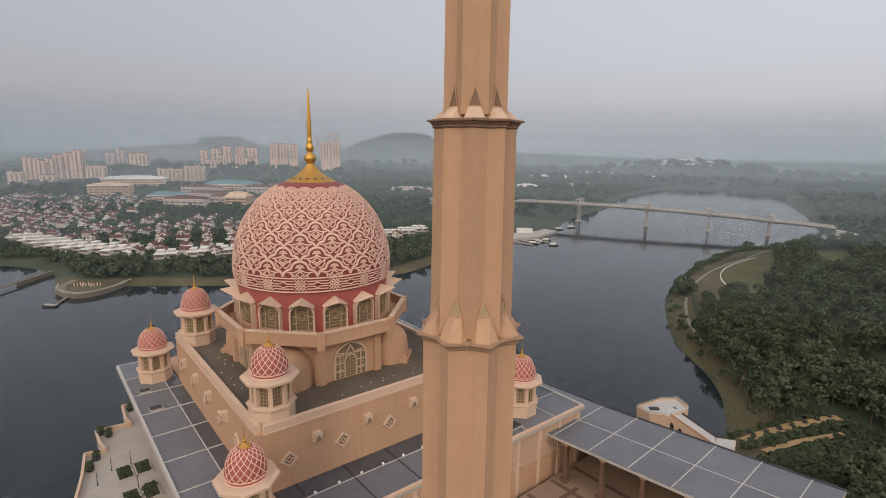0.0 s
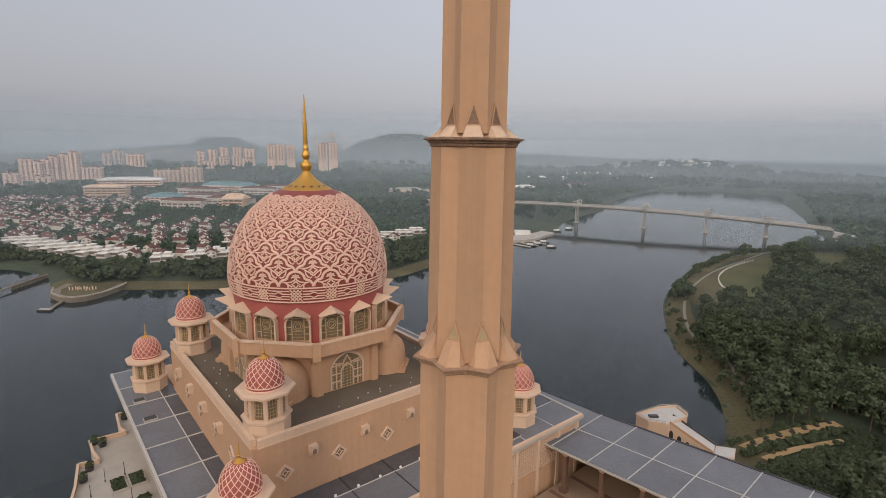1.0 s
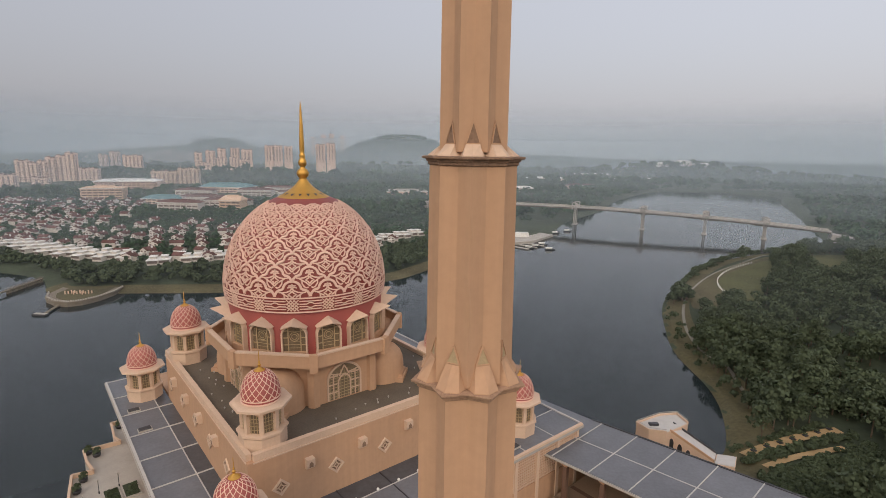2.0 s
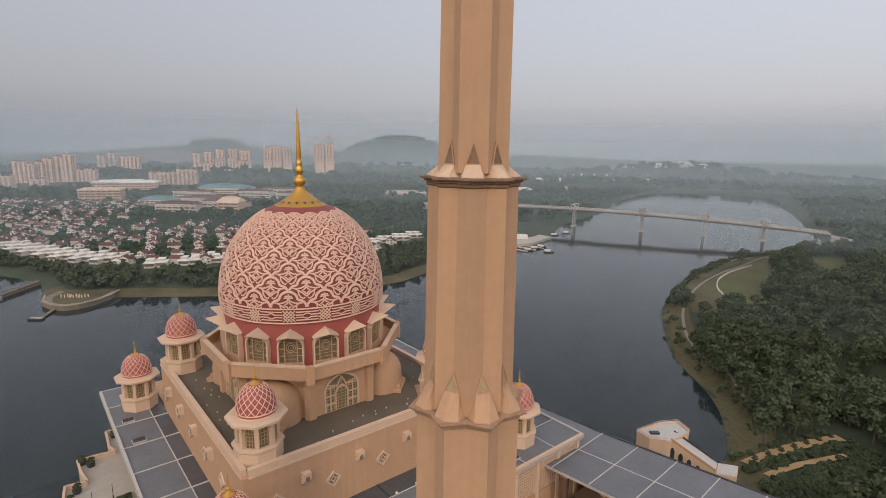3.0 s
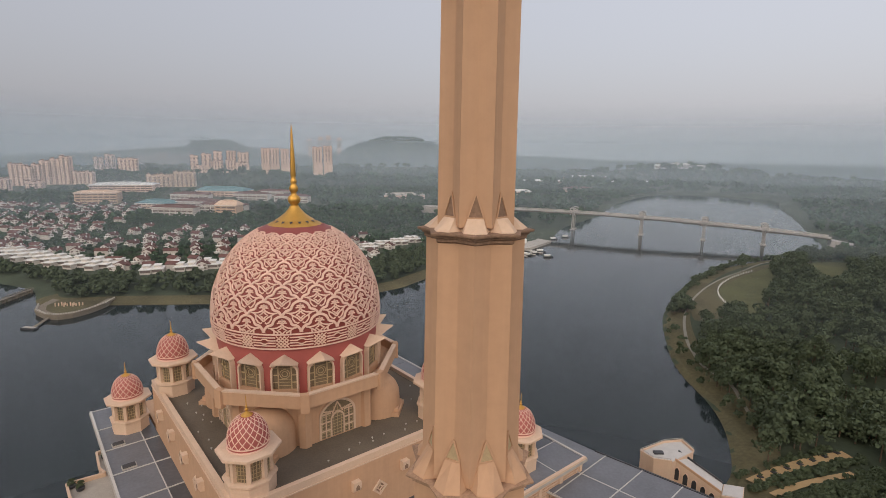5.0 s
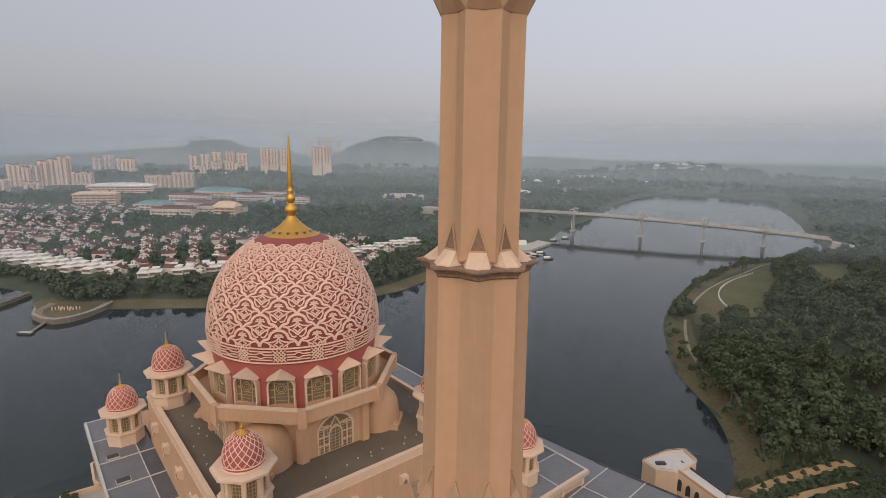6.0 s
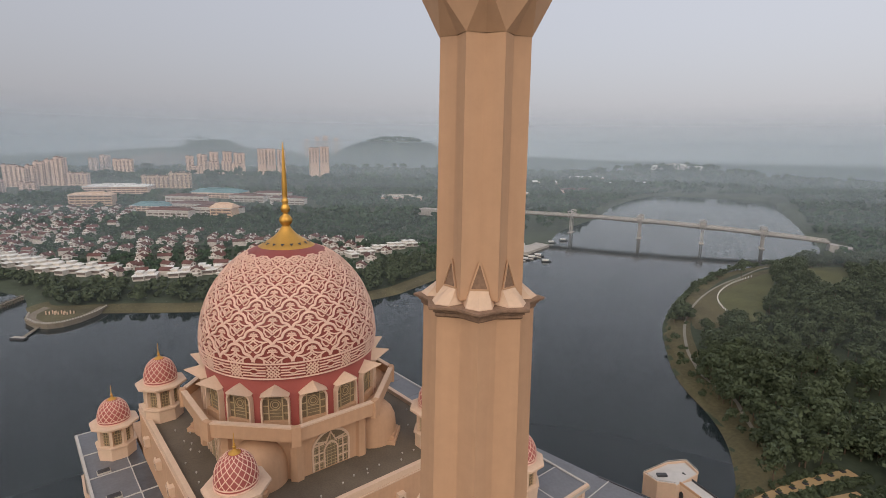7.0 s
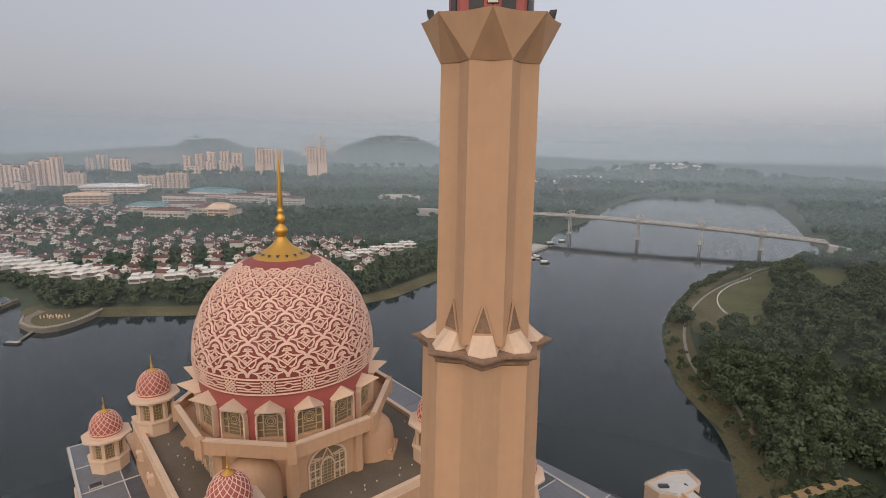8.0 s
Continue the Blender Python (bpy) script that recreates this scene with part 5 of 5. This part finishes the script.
part("abutment", Shape().beam(deck_at(1.0) - Vector((0, 0, 6)), deck_at(1.0) + dv * 25 - Vector((0, 0, 10)), 16, 8).mesh(), BRIDGE, bridge)
part("abutment", Shape().beam(deck_at(0.0) - Vector((0, 0, 6)), deck_at(0.0) - dv * 130 - Vector((0, 0, 8)), 18, 9).mesh(), BRIDGE, bridge)

# ---------------------------------------------------------------- the left bank: promenade, houses, town
quay = thing("promenade", pose(0, 0, 0), "stone lakeside promenade platform with a curved wall and small posts", "promenade")
front_ = [(-238, 316), (-232, 306), (-222, 299), (-213, 297), (-207, 301), (-203, 309), (-201, 321), (-202, 333)]
part("platform", Shape().prism([*front_, (-210, 345), (-240, 335)], -2, 2.2).mesh(), OLD_STONE, quay)
part("lawn", Shape().prism([(-233, 317), (-228, 309), (-221, 304), (-213, 302), (-208, 306), (-206, 320), (-207, 336), (-234, 332)], 2.2, 2.4).mesh(), ROUGH, quay)
for (x0, y0), (x1, y1) in zip(front_, front_[1:]):
    part("wall", Shape().beam((x0, y0, 2.5), (x1, y1, 2.5), 0.8, 0.8).mesh(), OLD_STONE, quay)
    for s in np.linspace(0, 1, 6, endpoint=False):
        x, y = x0 + (x1 - x0) * s, y0 + (y1 - y0) * s
        part("post", Shape().box(x - 0.3, y + 0.8, 2.1, x + 0.3, y + 1.4, 3.6).mesh(), CONCRETE, quay)
for k in range(12):
    part("stele", Shape().box(-227 + k * 1.3, 315 + (k % 4), 2.4, -226.5 + k * 1.3, 315.5 + (k % 4), 4.6 - 0.5 * (k % 2)).mesh(), PLASTER_PALE, quay)
jet = thing("jetty", pose(0, 0, 0), "small dark floating jetty with a walkway from the promenade", "jetty")
part("walkway", Shape().beam((-219, 299, 1.0), (-216, 284, 0.8), 1.6, 0.4).mesh(), OLD_STONE, jet)
part("pontoon", Shape().beam((-221.5, 282.5, 0.5), (-213.5, 281.5, 0.5), 3.0, 0.9).mesh(), DARK, jet)
part("deck", Shape().beam((-221, 282.4, 1.0), (-214, 281.6, 1.0), 2.4, 0.12).mesh(), CONCRETE, jet)
weir = thing("footbridge", pose(0, 0, 0), "low concrete footbridge over a side arm of the lake", "footbridge")
wa, wb = Vector((-269, 354, 2.2)), Vector((-268, 322, 2.2))
part("deck", Shape().beam(wa, wb + (wb - wa) * 1.2, 1.8, 0.5).mesh(), OLD_STONE, weir)
for s in (-1, 1):
    part("railing", Shape().beam(wa + Vector((s, 0, 1.2)), wb + Vector((s, 0, 1.2)), 0.14, 0.14).mesh(), OLD_STONE, weir)
for k in range(16):
    c = wa.lerp(wb, (k + 0.5) / 16)
    part("pier", Shape().box(c.x - 0.7, c.y - 0.3, -2, c.x + 0.7, c.y + 0.3, 2.1).mesh(), OLD_STONE, weir)
    for s in (-1, 1):
        part("post", Shape().box(c.x + s - 0.07, c.y - 0.07, 2.7, c.x + s + 0.07, c.y + 0.07, 3.6).mesh(), OLD_STONE, weir)


def red_house(w, l, h, label):
    """Two-storey house: white walls with a front gable, tiled roof, lower flat-roofed porch and rear wing."""
    m = thing("house", pose(0, 0, 0), label, "house", "houses on the far bank")
    top = h + w * 0.62
    part("wall", Shape().box(-w, -l, -1, w, l, h).add([(-w, -l, h), (w, -l, h), (0, -l, top - .25)], [(0, 1, 2)]).mesh(), CREAM_WALL, m)
    part("roof", Shape().loft([[(-w - .5, y, h - .2), (0, y, top - .2), (w + .5, y, h - .2), (w + .5, y, h + .15), (0, y, top + .2), (-w - .5, y, h + .15)] for y in (-l - .3, l + .3)]).mesh(), TERRACOTTA, m)
    part("porch", Shape().box(-w * 0.9, -l - 2.6, -1, w * 0.3, -l, h * 0.5).mesh(), CREAM_WALL, m)
    part("porch_roof", Shape().box(-w - .2, -l - 3.0, h * 0.5, w * 0.4, -l - .05, h * 0.5 + 0.3).mesh(), WHITE, m)
    part("side_wing", Shape().box(w + .02, -l * 0.3, -1, w + 2.6, l * 0.7, h * 0.72).mesh(), CREAM_WALL, m)
    part("side_roof", Shape().add([(w + .05, -l * .3 - .4, h * .98), (w + 3.0, -l * .3 - .4, h * .72), (w + 3.0, l * .7 + .4, h * .72), (w + .05, l * .7 + .4, h * .98), (w + .05, -l * .3 - .4, h * .722), (w + .05, l * .7 + .4, h * .722)],
                                  [(0, 1, 2, 3), (0, 4, 1), (3, 2, 5), (1, 4, 5, 2)]).mesh(), TERRACOTTA, m)
    part("chimney", Shape().box(w * 0.4, l * 0.3, h, w * 0.4 + 1.0, l * 0.3 + 1.0, top + .6).mesh(), WHITE, m)
    for x, z in ((-w * 0.5, h * 0.64), (w * 0.5, h * 0.64), (w * 0.62, h * 0.14)):
        part("window", Shape().box(x - 0.8, -l - 0.06, z, x + 0.8, -l + 0.05, z + 1.3).mesh(), APART_DARK, m)
    return m


def white_house(w, l, h):
    m = thing("villa", pose(0, 0, 0), "white flat-roofed terraced villa by the lake", "villa", "white villas along the shore")
    part("wall", Shape().box(-w, -l, -1, w, l, h).mesh(), CREAM_WALL, m)
    # window band run full width in dark colour, so the front wall reads shaded
    part("window", Shape().box(-w + 0.4, -l - 0.08, 0.5, w - 0.4, -l + 0.05, h - 0.5).mesh(), APART_DARK, m, "dark glazed ground floor band, full width to paint shade on the front")
    part("upper_storey", Shape().box(-w * 0.7, -l * 0.2, h + 0.35, w * 0.5, l * 0.8, h + 2.0).mesh(), CREAM_WALL, m)
    part("roof", Shape().box(-w - 0.6, -l - 0.9, h, w + 0.6, l + 0.6, h + 0.35).mesh(), WHITE, m, "flat white roof slab")
    part("roof", Shape().box(-w * 0.7 - .5, -l * 0.2 - .6, h + 2.0, w * 0.5 + .5, l * 0.8 + .5, h + 2.3).mesh(), WHITE, m, "small upper roof slab")
    return m


def land_z(x, y):
    return float(land_height(np.array([float(x)]), np.array([float(y)]))[0])


rngh = random.Random(7)
protos = [red_house(3.1, 4.2, 4.2, "white two-storey house with a terracotta hipped roof"), red_house(3.6, 4.6, 4.3, "broad white house with a terracotta roof"), red_house(3.0, 5.6, 4.2, "long white terraced house with a red tile roof")]
HOUSES = []
# rows of houses on gently curving streets
for r in range(15):
    y0 = 428 + r * 23 + (r // 2) * 6
    for k in range(31):
        x = -660 + k * 20 + (r % 3) * 7 + rngh.uniform(-3, 3)
        y = y0 + 26 * math.sin(k * 0.22 + r * 0.3) + rngh.uniform(-4, 4) + max(0, -x - 380) * 0.12
        if lake_distance(np.array([x]), np.array([y]))[0] < 55 or x > -20 or abs(x / y) > 0.95 or rngh.random() < 0.12:
            continue
        if -330 < x + 0.35 * (y - 500) < -285 and y > 470:      # a green belt
            continue
        if y > 560 and x > -360:
            continue
        HOUSES.append((x, y, rngh.uniform(-25, 25) + (90 if rngh.random() < 0.3 else 0)))
for x in range(-320, -20, 22):
    for y in (470, 500, 530, 560, 600):
        if rngh.random() < 0.62 and x < -60 - (y - 470) * 0.2:
            HOUSES.append((x + rngh.uniform(-6, 6), y + rngh.uniform(-8, 8), rngh.uniform(-30, 30)))
HOUSES = HOUSES[:298]
used = [False] * 3
for x, y, r in HOUSES:
    k = rngh.randrange(3)
    m = pose(x, y, land_z(x, y) + 0.6, 0, 0, r)
    if used[k]:
        copy_thing(protos[k], m)
    else:
        protos[k].matrix_basis = m
        used[k] = True
villa = white_house(3.7, 6.0, 2.7)
spots = []
for k in range(22):
    u = k / 21
    spots.append((-374 + 132 * u, 456 - 92 * u + 40 * u * u + (k % 3) * 7, -30 + 34 * u + rngh.uniform(-6, 6)))
for k in range(9):
    spots.append((-214 + k * 6.8, 394 + k * 3.4 + (10 if k % 3 == 2 else 0), 14 + rngh.uniform(-6, 6)))
for k in range(9):
    spots.append((-72 + k * 6.6, 480 + k * 7.3 + (k % 2) * 6, 38))
for k, (x, y, r) in enumerate(spots):
    m = pose(x, y, land_z(x, y) + 0.8, 0, 0, r)
    if k:
        copy_thing(villa, m)
    else:
        villa.matrix_basis = m


def apartment_block(x, y, z, w, h, turn, wall, label):
    """A slab or tower: stepped crowns, projecting bays, stacks of dark boxes for balcony shade between them and storey
    bands.
    """
    m = thing("apartment_block", pose(x, y, z, 0, 0, turn), label, "apartment block", "apartment blocks across the lake")
    l = 8.0
    part("body", Shape().box(-w, -l, -40, w, l, h).mesh(), wall, m)
    n = max(2, round(w / 4.2))
    pitch = 2 * w / n
    for i in range(n):
        c = -w + pitch * (i + 0.5)
        up = (2.6, 0.8, 1.8)[i % 3]
        part("bay", Shape().box(c - pitch * 0.27, -l - 1.7, -6, c + pitch * 0.27, -l, h + up).mesh(), wall, m)
        # solid boxes whose dark colour carries the shade of the balconies
        b = Shape()
        for k in range(int(h // 3.4)):
            for e in (-1, 1):
                b.box(c + e * pitch * 0.39 - pitch * 0.1, -l - 0.5, 1 + k * 3.4, c + e * pitch * 0.39 + pitch * 0.1, -l - 0.02, 3.1 + k * 3.4)
        part("balconies", b.mesh(), APART_DARK, m, "stack of dark boxes for the shade in the balconies")
        part("stair_tower", Shape().box(c - pitch * 0.16, -2.5, h, c + pitch * 0.16, 2.5, h + up + 2.2).mesh(), wall, m)
        part("roof", Shape().add([(c - pitch * .34, -l - 1.9, h + up), (c + pitch * .34, -l - 1.9, h + up), (c + pitch * .34, -1, h + up), (c - pitch * .34, -1, h + up), (c, -l * .7, h + up + 2.4)],
                                 [(0, 1, 4), (1, 2, 4), (2, 3, 4), (3, 0, 4), (0, 3, 2, 1)]).mesh(), TERRACOTTA, m)
    for e in (-1, 1):
        g = Shape()
        for k in range(int(h // 3.4)):
            g.box(e * w - 0.06, -l * 0.5, 1 + k * 3.4, e * w + 0.06, l * 0.1, 2.6 + k * 3.4)
        part("side_windows", g.mesh(), APART_DARK, m)
    part("parapet", Shape().box(-w - 0.3, -l - 0.3, h - 0.1, w + 0.3, -l + 0.3, h + 0.9).box(-w - 0.3, l - 0.3, h - 0.1, w + 0.3, l + 0.3, h + 0.9).mesh(), wall, m)
    return m


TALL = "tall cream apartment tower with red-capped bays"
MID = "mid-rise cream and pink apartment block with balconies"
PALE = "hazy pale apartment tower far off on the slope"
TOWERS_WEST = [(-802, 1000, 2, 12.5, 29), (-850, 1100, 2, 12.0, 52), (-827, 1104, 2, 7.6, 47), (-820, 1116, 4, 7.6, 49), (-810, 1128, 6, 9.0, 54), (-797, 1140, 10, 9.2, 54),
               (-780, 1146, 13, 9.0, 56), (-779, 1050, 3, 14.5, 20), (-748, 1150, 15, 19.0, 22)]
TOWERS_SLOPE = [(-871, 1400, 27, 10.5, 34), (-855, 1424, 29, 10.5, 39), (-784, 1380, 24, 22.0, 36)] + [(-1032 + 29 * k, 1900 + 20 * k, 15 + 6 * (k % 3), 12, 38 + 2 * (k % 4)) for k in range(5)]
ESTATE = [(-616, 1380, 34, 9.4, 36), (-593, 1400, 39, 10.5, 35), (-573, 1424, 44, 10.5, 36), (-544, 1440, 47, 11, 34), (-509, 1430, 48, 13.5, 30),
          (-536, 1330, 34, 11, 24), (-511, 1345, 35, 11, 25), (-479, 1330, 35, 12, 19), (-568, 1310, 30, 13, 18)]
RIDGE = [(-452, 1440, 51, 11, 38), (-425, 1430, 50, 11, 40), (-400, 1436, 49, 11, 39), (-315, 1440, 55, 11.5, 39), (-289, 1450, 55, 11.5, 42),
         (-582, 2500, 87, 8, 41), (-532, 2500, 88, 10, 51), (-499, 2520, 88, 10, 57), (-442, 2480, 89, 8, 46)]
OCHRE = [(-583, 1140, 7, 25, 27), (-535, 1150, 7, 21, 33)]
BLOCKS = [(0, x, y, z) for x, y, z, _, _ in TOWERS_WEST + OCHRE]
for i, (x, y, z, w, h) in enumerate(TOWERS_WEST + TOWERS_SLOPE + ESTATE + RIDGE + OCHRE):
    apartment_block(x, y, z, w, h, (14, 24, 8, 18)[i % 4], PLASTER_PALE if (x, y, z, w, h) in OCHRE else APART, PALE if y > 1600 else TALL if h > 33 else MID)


def long_hall(name, x, y, turn, w, l, h, roof_mat, wall_mat, label, pitch=0.25):
    """A long public building: storeys with recessed window bands, fins, a hipped roof with a raised ridge lantern and an end wing."""
    m = thing(name, pose(x, y, land_z(x, y), 0, 0, turn), label, "building", "large buildings in the town")
    part("wall", Shape().box(-w, -l, -3, w, l, h).mesh(), wall_mat, m)
    e, top = 1.5, h + l * pitch * 2
    part("roof", Shape().add([(-w - e, -l - e, h), (w + e, -l - e, h), (w + e, l + e, h), (-w - e, l + e, h), (-w * .8, 0, top), (w * .8, 0, top)],
                             [(0, 1, 5, 4), (1, 2, 5), (2, 3, 4, 5), (3, 0, 4), (0, 3, 2, 1)]).mesh(), roof_mat, m)
    part("ridge_lantern", Shape().box(-w * .5, -l * .22, top - l * pitch * 0.5, w * .5, l * .22, top + 0.8).mesh(), roof_mat, m)
    part("eaves", Shape().box(-w - e, -l - e - 0.05, h - 0.7, w + e, -l - e + 0.35, h - 0.02).mesh(), WHITE, m)
    for k in range(max(1, int(h // 4))):
        part("window_band", Shape().box(-w + 1, -l - 0.12, 1.0 + k * 4, w - 1, -l + 0.05, 3.0 + k * 4).mesh(), APART_DARK, m)
        part("balcony_slab", Shape().box(-w, -l - 1.4, 3.3 + k * 4, w, -l - 0.02, 3.9 + k * 4).mesh(), wall_mat, m)
    for k in range(int(w // 4)):
        part("fin", Shape().box(-w + 1 + k * 8, -l - 1.5, -2, -w + 1.8 + k * 8, -l - 0.1, h).mesh(), wall_mat, m)
    return m


HALLS = [(-600, 1040, 52), (-532, 850, 34), (-393, 1000, 36), (-410, 800, 24), (-350, 722, 40), (-300, 760, 46), (-350, 800, 50), (-411, 905, 46), (-318, 931, 42), (-291, 985, 46), (-285, 740, 15), (-240, 900, 40)]
(hall_w, hall_o, hall_t1, hall_t2, s1, s2, s3, s4, s5, s6, s7, s8) = HALLS
long_hall("shopping_hall", hall_w[0], hall_w[1], 12, 55, 24, 13, WHITE, APART, "long cream hall with white sheet roof", 0.08)
long_hall("shopping_hall", hall_o[0], hall_o[1], 12, 30, 12, 17, PLASTER_PALE, PLASTER_PALE, "ochre gabled entrance hall", 0.12)
long_hall("sports_hall", hall_t1[0], hall_t1[1], -6, 46, 22, 10, TEAL, APART, "sports hall with a teal sheet roof", 0.14)
long_hall("sports_hall", hall_t2[0], hall_t2[1], -8, 28, 16, 8, TEAL, APART, "small hall with a teal sheet roof", 0.14)
for x, y, w in (s1, s2, s3, s4, s5, s6, s8):
    long_hall("school_block", x, y, -5, w * 0.72, 8, 11, TERRACOTTA, CREAM_WALL, "cream school block with a brown tiled roof", 0.2)
long_hall("school_hall", s7[0], s7[1], -5, 15, 12, 13, PLASTER_PALE, PLASTER_PALE, "school hall with an ochre gabled roof", 0.25)
for x, y, w, mt in ((330, 1220, 35, TERRACOTTA), (300, 1500, 60, WHITE), (180, 1120, 20, WHITE), (-60, 1000, 40, CONCRETE), (560, 1480, 70, WHITE), (480, 1700, 80, WHITE), (150, 1500, 40, WHITE)):
    long_hall("depot", x, y, 8, w, 10, 7, mt, APART, "low far-off hall among trees", 0.15)
for dx, w, h in ((-55, 26, 10), (0, 30, 14), (62, 24, 8)):
    long_hall("conference_hall", 850 + dx, 1850 - dx * 0.2, -8, w, 14, h, WHITE, WHITE, "distant white hall on a wooded rise", 0.12)


def keep_left(x, y):
    d = lake_distance(x, y)
    ok = (d > 12.5) & (np.abs(x / np.maximum(y, 1)) < 1.0) & (y > 320) & (x < 120)
    return ok


HX = np.array([(x, y) for x, y, _ in HOUSES] + [(x, y) for x, y, _ in spots])


def clear_of_houses(x, y, r):
    out = np.ones(x.shape, bool)
    for hx, hy in HX:
        out &= (x - hx) ** 2 + ((y - hy + 6) * 0.8) ** 2 > r * r
    return out


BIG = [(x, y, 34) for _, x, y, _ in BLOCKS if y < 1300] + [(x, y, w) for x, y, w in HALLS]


def clear_of_halls(x, y):
    out = np.ones(x.shape, bool)
    for hx, hy, w in BIG:
        s = hy / np.maximum(y, 1)
        out &= ~((np.abs(x * s - hx) < w + 6) & (y > hy - 0.075 * hy) & (y < hy + 22))
    return out


def near_villas(x, y):
    out = np.ones(x.shape, bool)
    for hx, hy, _ in spots:
        out &= ~((np.abs(x * hy / np.maximum(y, 1) - hx) < 8) & (y > hy - 26) & (y < hy + 8))
    return out


wood("bank_trees", 2300, (-420, 60, 330, 480), lambda x, y: keep_left(x, y) & (lake_distance(x, y) < 55) & near_villas(x, y) & clear_of_houses(x, y, 9), 2.2, 4.2, 24, 0.7, LEAF, "belt of dark trees along the far bank", 21, 4, False, (1.1, 1.8))
wood("town_trees", 7000, (-700, 60, 400, 760), lambda x, y: keep_left(x, y) & (lake_distance(x, y) > 40) & near_villas(x, y) & clear_of_houses(x, y, 5.0), 1.5, 2.9, 13, 0.8, LEAF_FAR, "garden and street trees between the houses", 22, 3, False, (0.8, 1.4))
wood("town_woods", 7000, (-1250, 500, 640, 1600), lambda x, y: (lake_distance(x, y) > 14) & (np.abs(x / y) < 0.95) & clear_of_halls(x, y) & clear_of_houses(x, y, 12), 3.5, 7.0, 11, 1.4, LEAF_FAR, "broad dark woods around the town", 23, 3, False, (0.9, 1.5))
wood("far_woods", 5200, (-1700, 2300, 1300, 2900), lambda x, y: (lake_distance(x, y) > 25) & (np.abs(x / y) < 0.95), 7, 13, 8, 2.6, LEAF_FAR, "hazy far woods on the hills", 24, 3, False, (0.7, 1.2))
wood("right_far_woods", 3400, (330, 1200, 460, 1250), lambda x, y: (lake_distance(x, y) > 18) & (np.abs(x / y) < 1.0), 3.5, 6.5, 12, 1.3, LEAF_FAR, "dark woods on the bank beyond the bridge", 25, 3, False, (0.9, 1.5))

# ---------------------------------------------------------------- boats and landing by the bridge
landing = thing("boat_landing", pose(0, 0, 0), "pale lakeside landing with jetties", "landing")
part("quay", Shape().prism([(62, 505), (95, 520), (125, 562), (110, 580), (60, 545)], -2, 2.4).mesh(), CONCRETE, landing)
for k in range(3):
    part("jetty", Shape().beam((90 - k * 9, 516 - k * 8, 0.8), (104 - k * 9, 502 - k * 8, 0.8), 2.6, 0.6).mesh(), CONCRETE, landing)
part("kiosk", Shape().box(80, 545, 2.4, 96, 553, 6.5).mesh(), WHITE, landing)


def boat(x, y, r, L=9):
    m = thing("boat", pose(x, y, 0, 0, 0, r), "small white tour boat at the landing", "boat", "boats at the landing")
    hull = [[(-L * .5, -1.2, -0.3), (L * .25, -1.2, -0.3), (L * .5, 0, -0.3), (L * .25, 1.2, -0.3), (-L * .5, 1.2, -0.3)], [(-L * .52, -1.6, 1.0), (L * .3, -1.6, 1.0), (L * .58, 0, 1.3), (L * .3, 1.6, 1.0), (-L * .52, 1.6, 1.0)]]
    part("hull", Shape().loft(hull).mesh(), DARK, m)
    part("cabin", Shape().box(-L * .4, -1.2, 1.0, L * .2, 1.2, 2.3).mesh(), WHITE, m)
    part("roof", Shape().box(-L * .45, -1.4, 2.3, L * .25, 1.4, 2.5).mesh(), WHITE, m)


for x, y, r in ((96, 503, -30), (104, 512, -25), (88, 494, -35), (133, 585, 10), (150, 600, 5), (106, 487, 0)):
    boat(x, y, r)
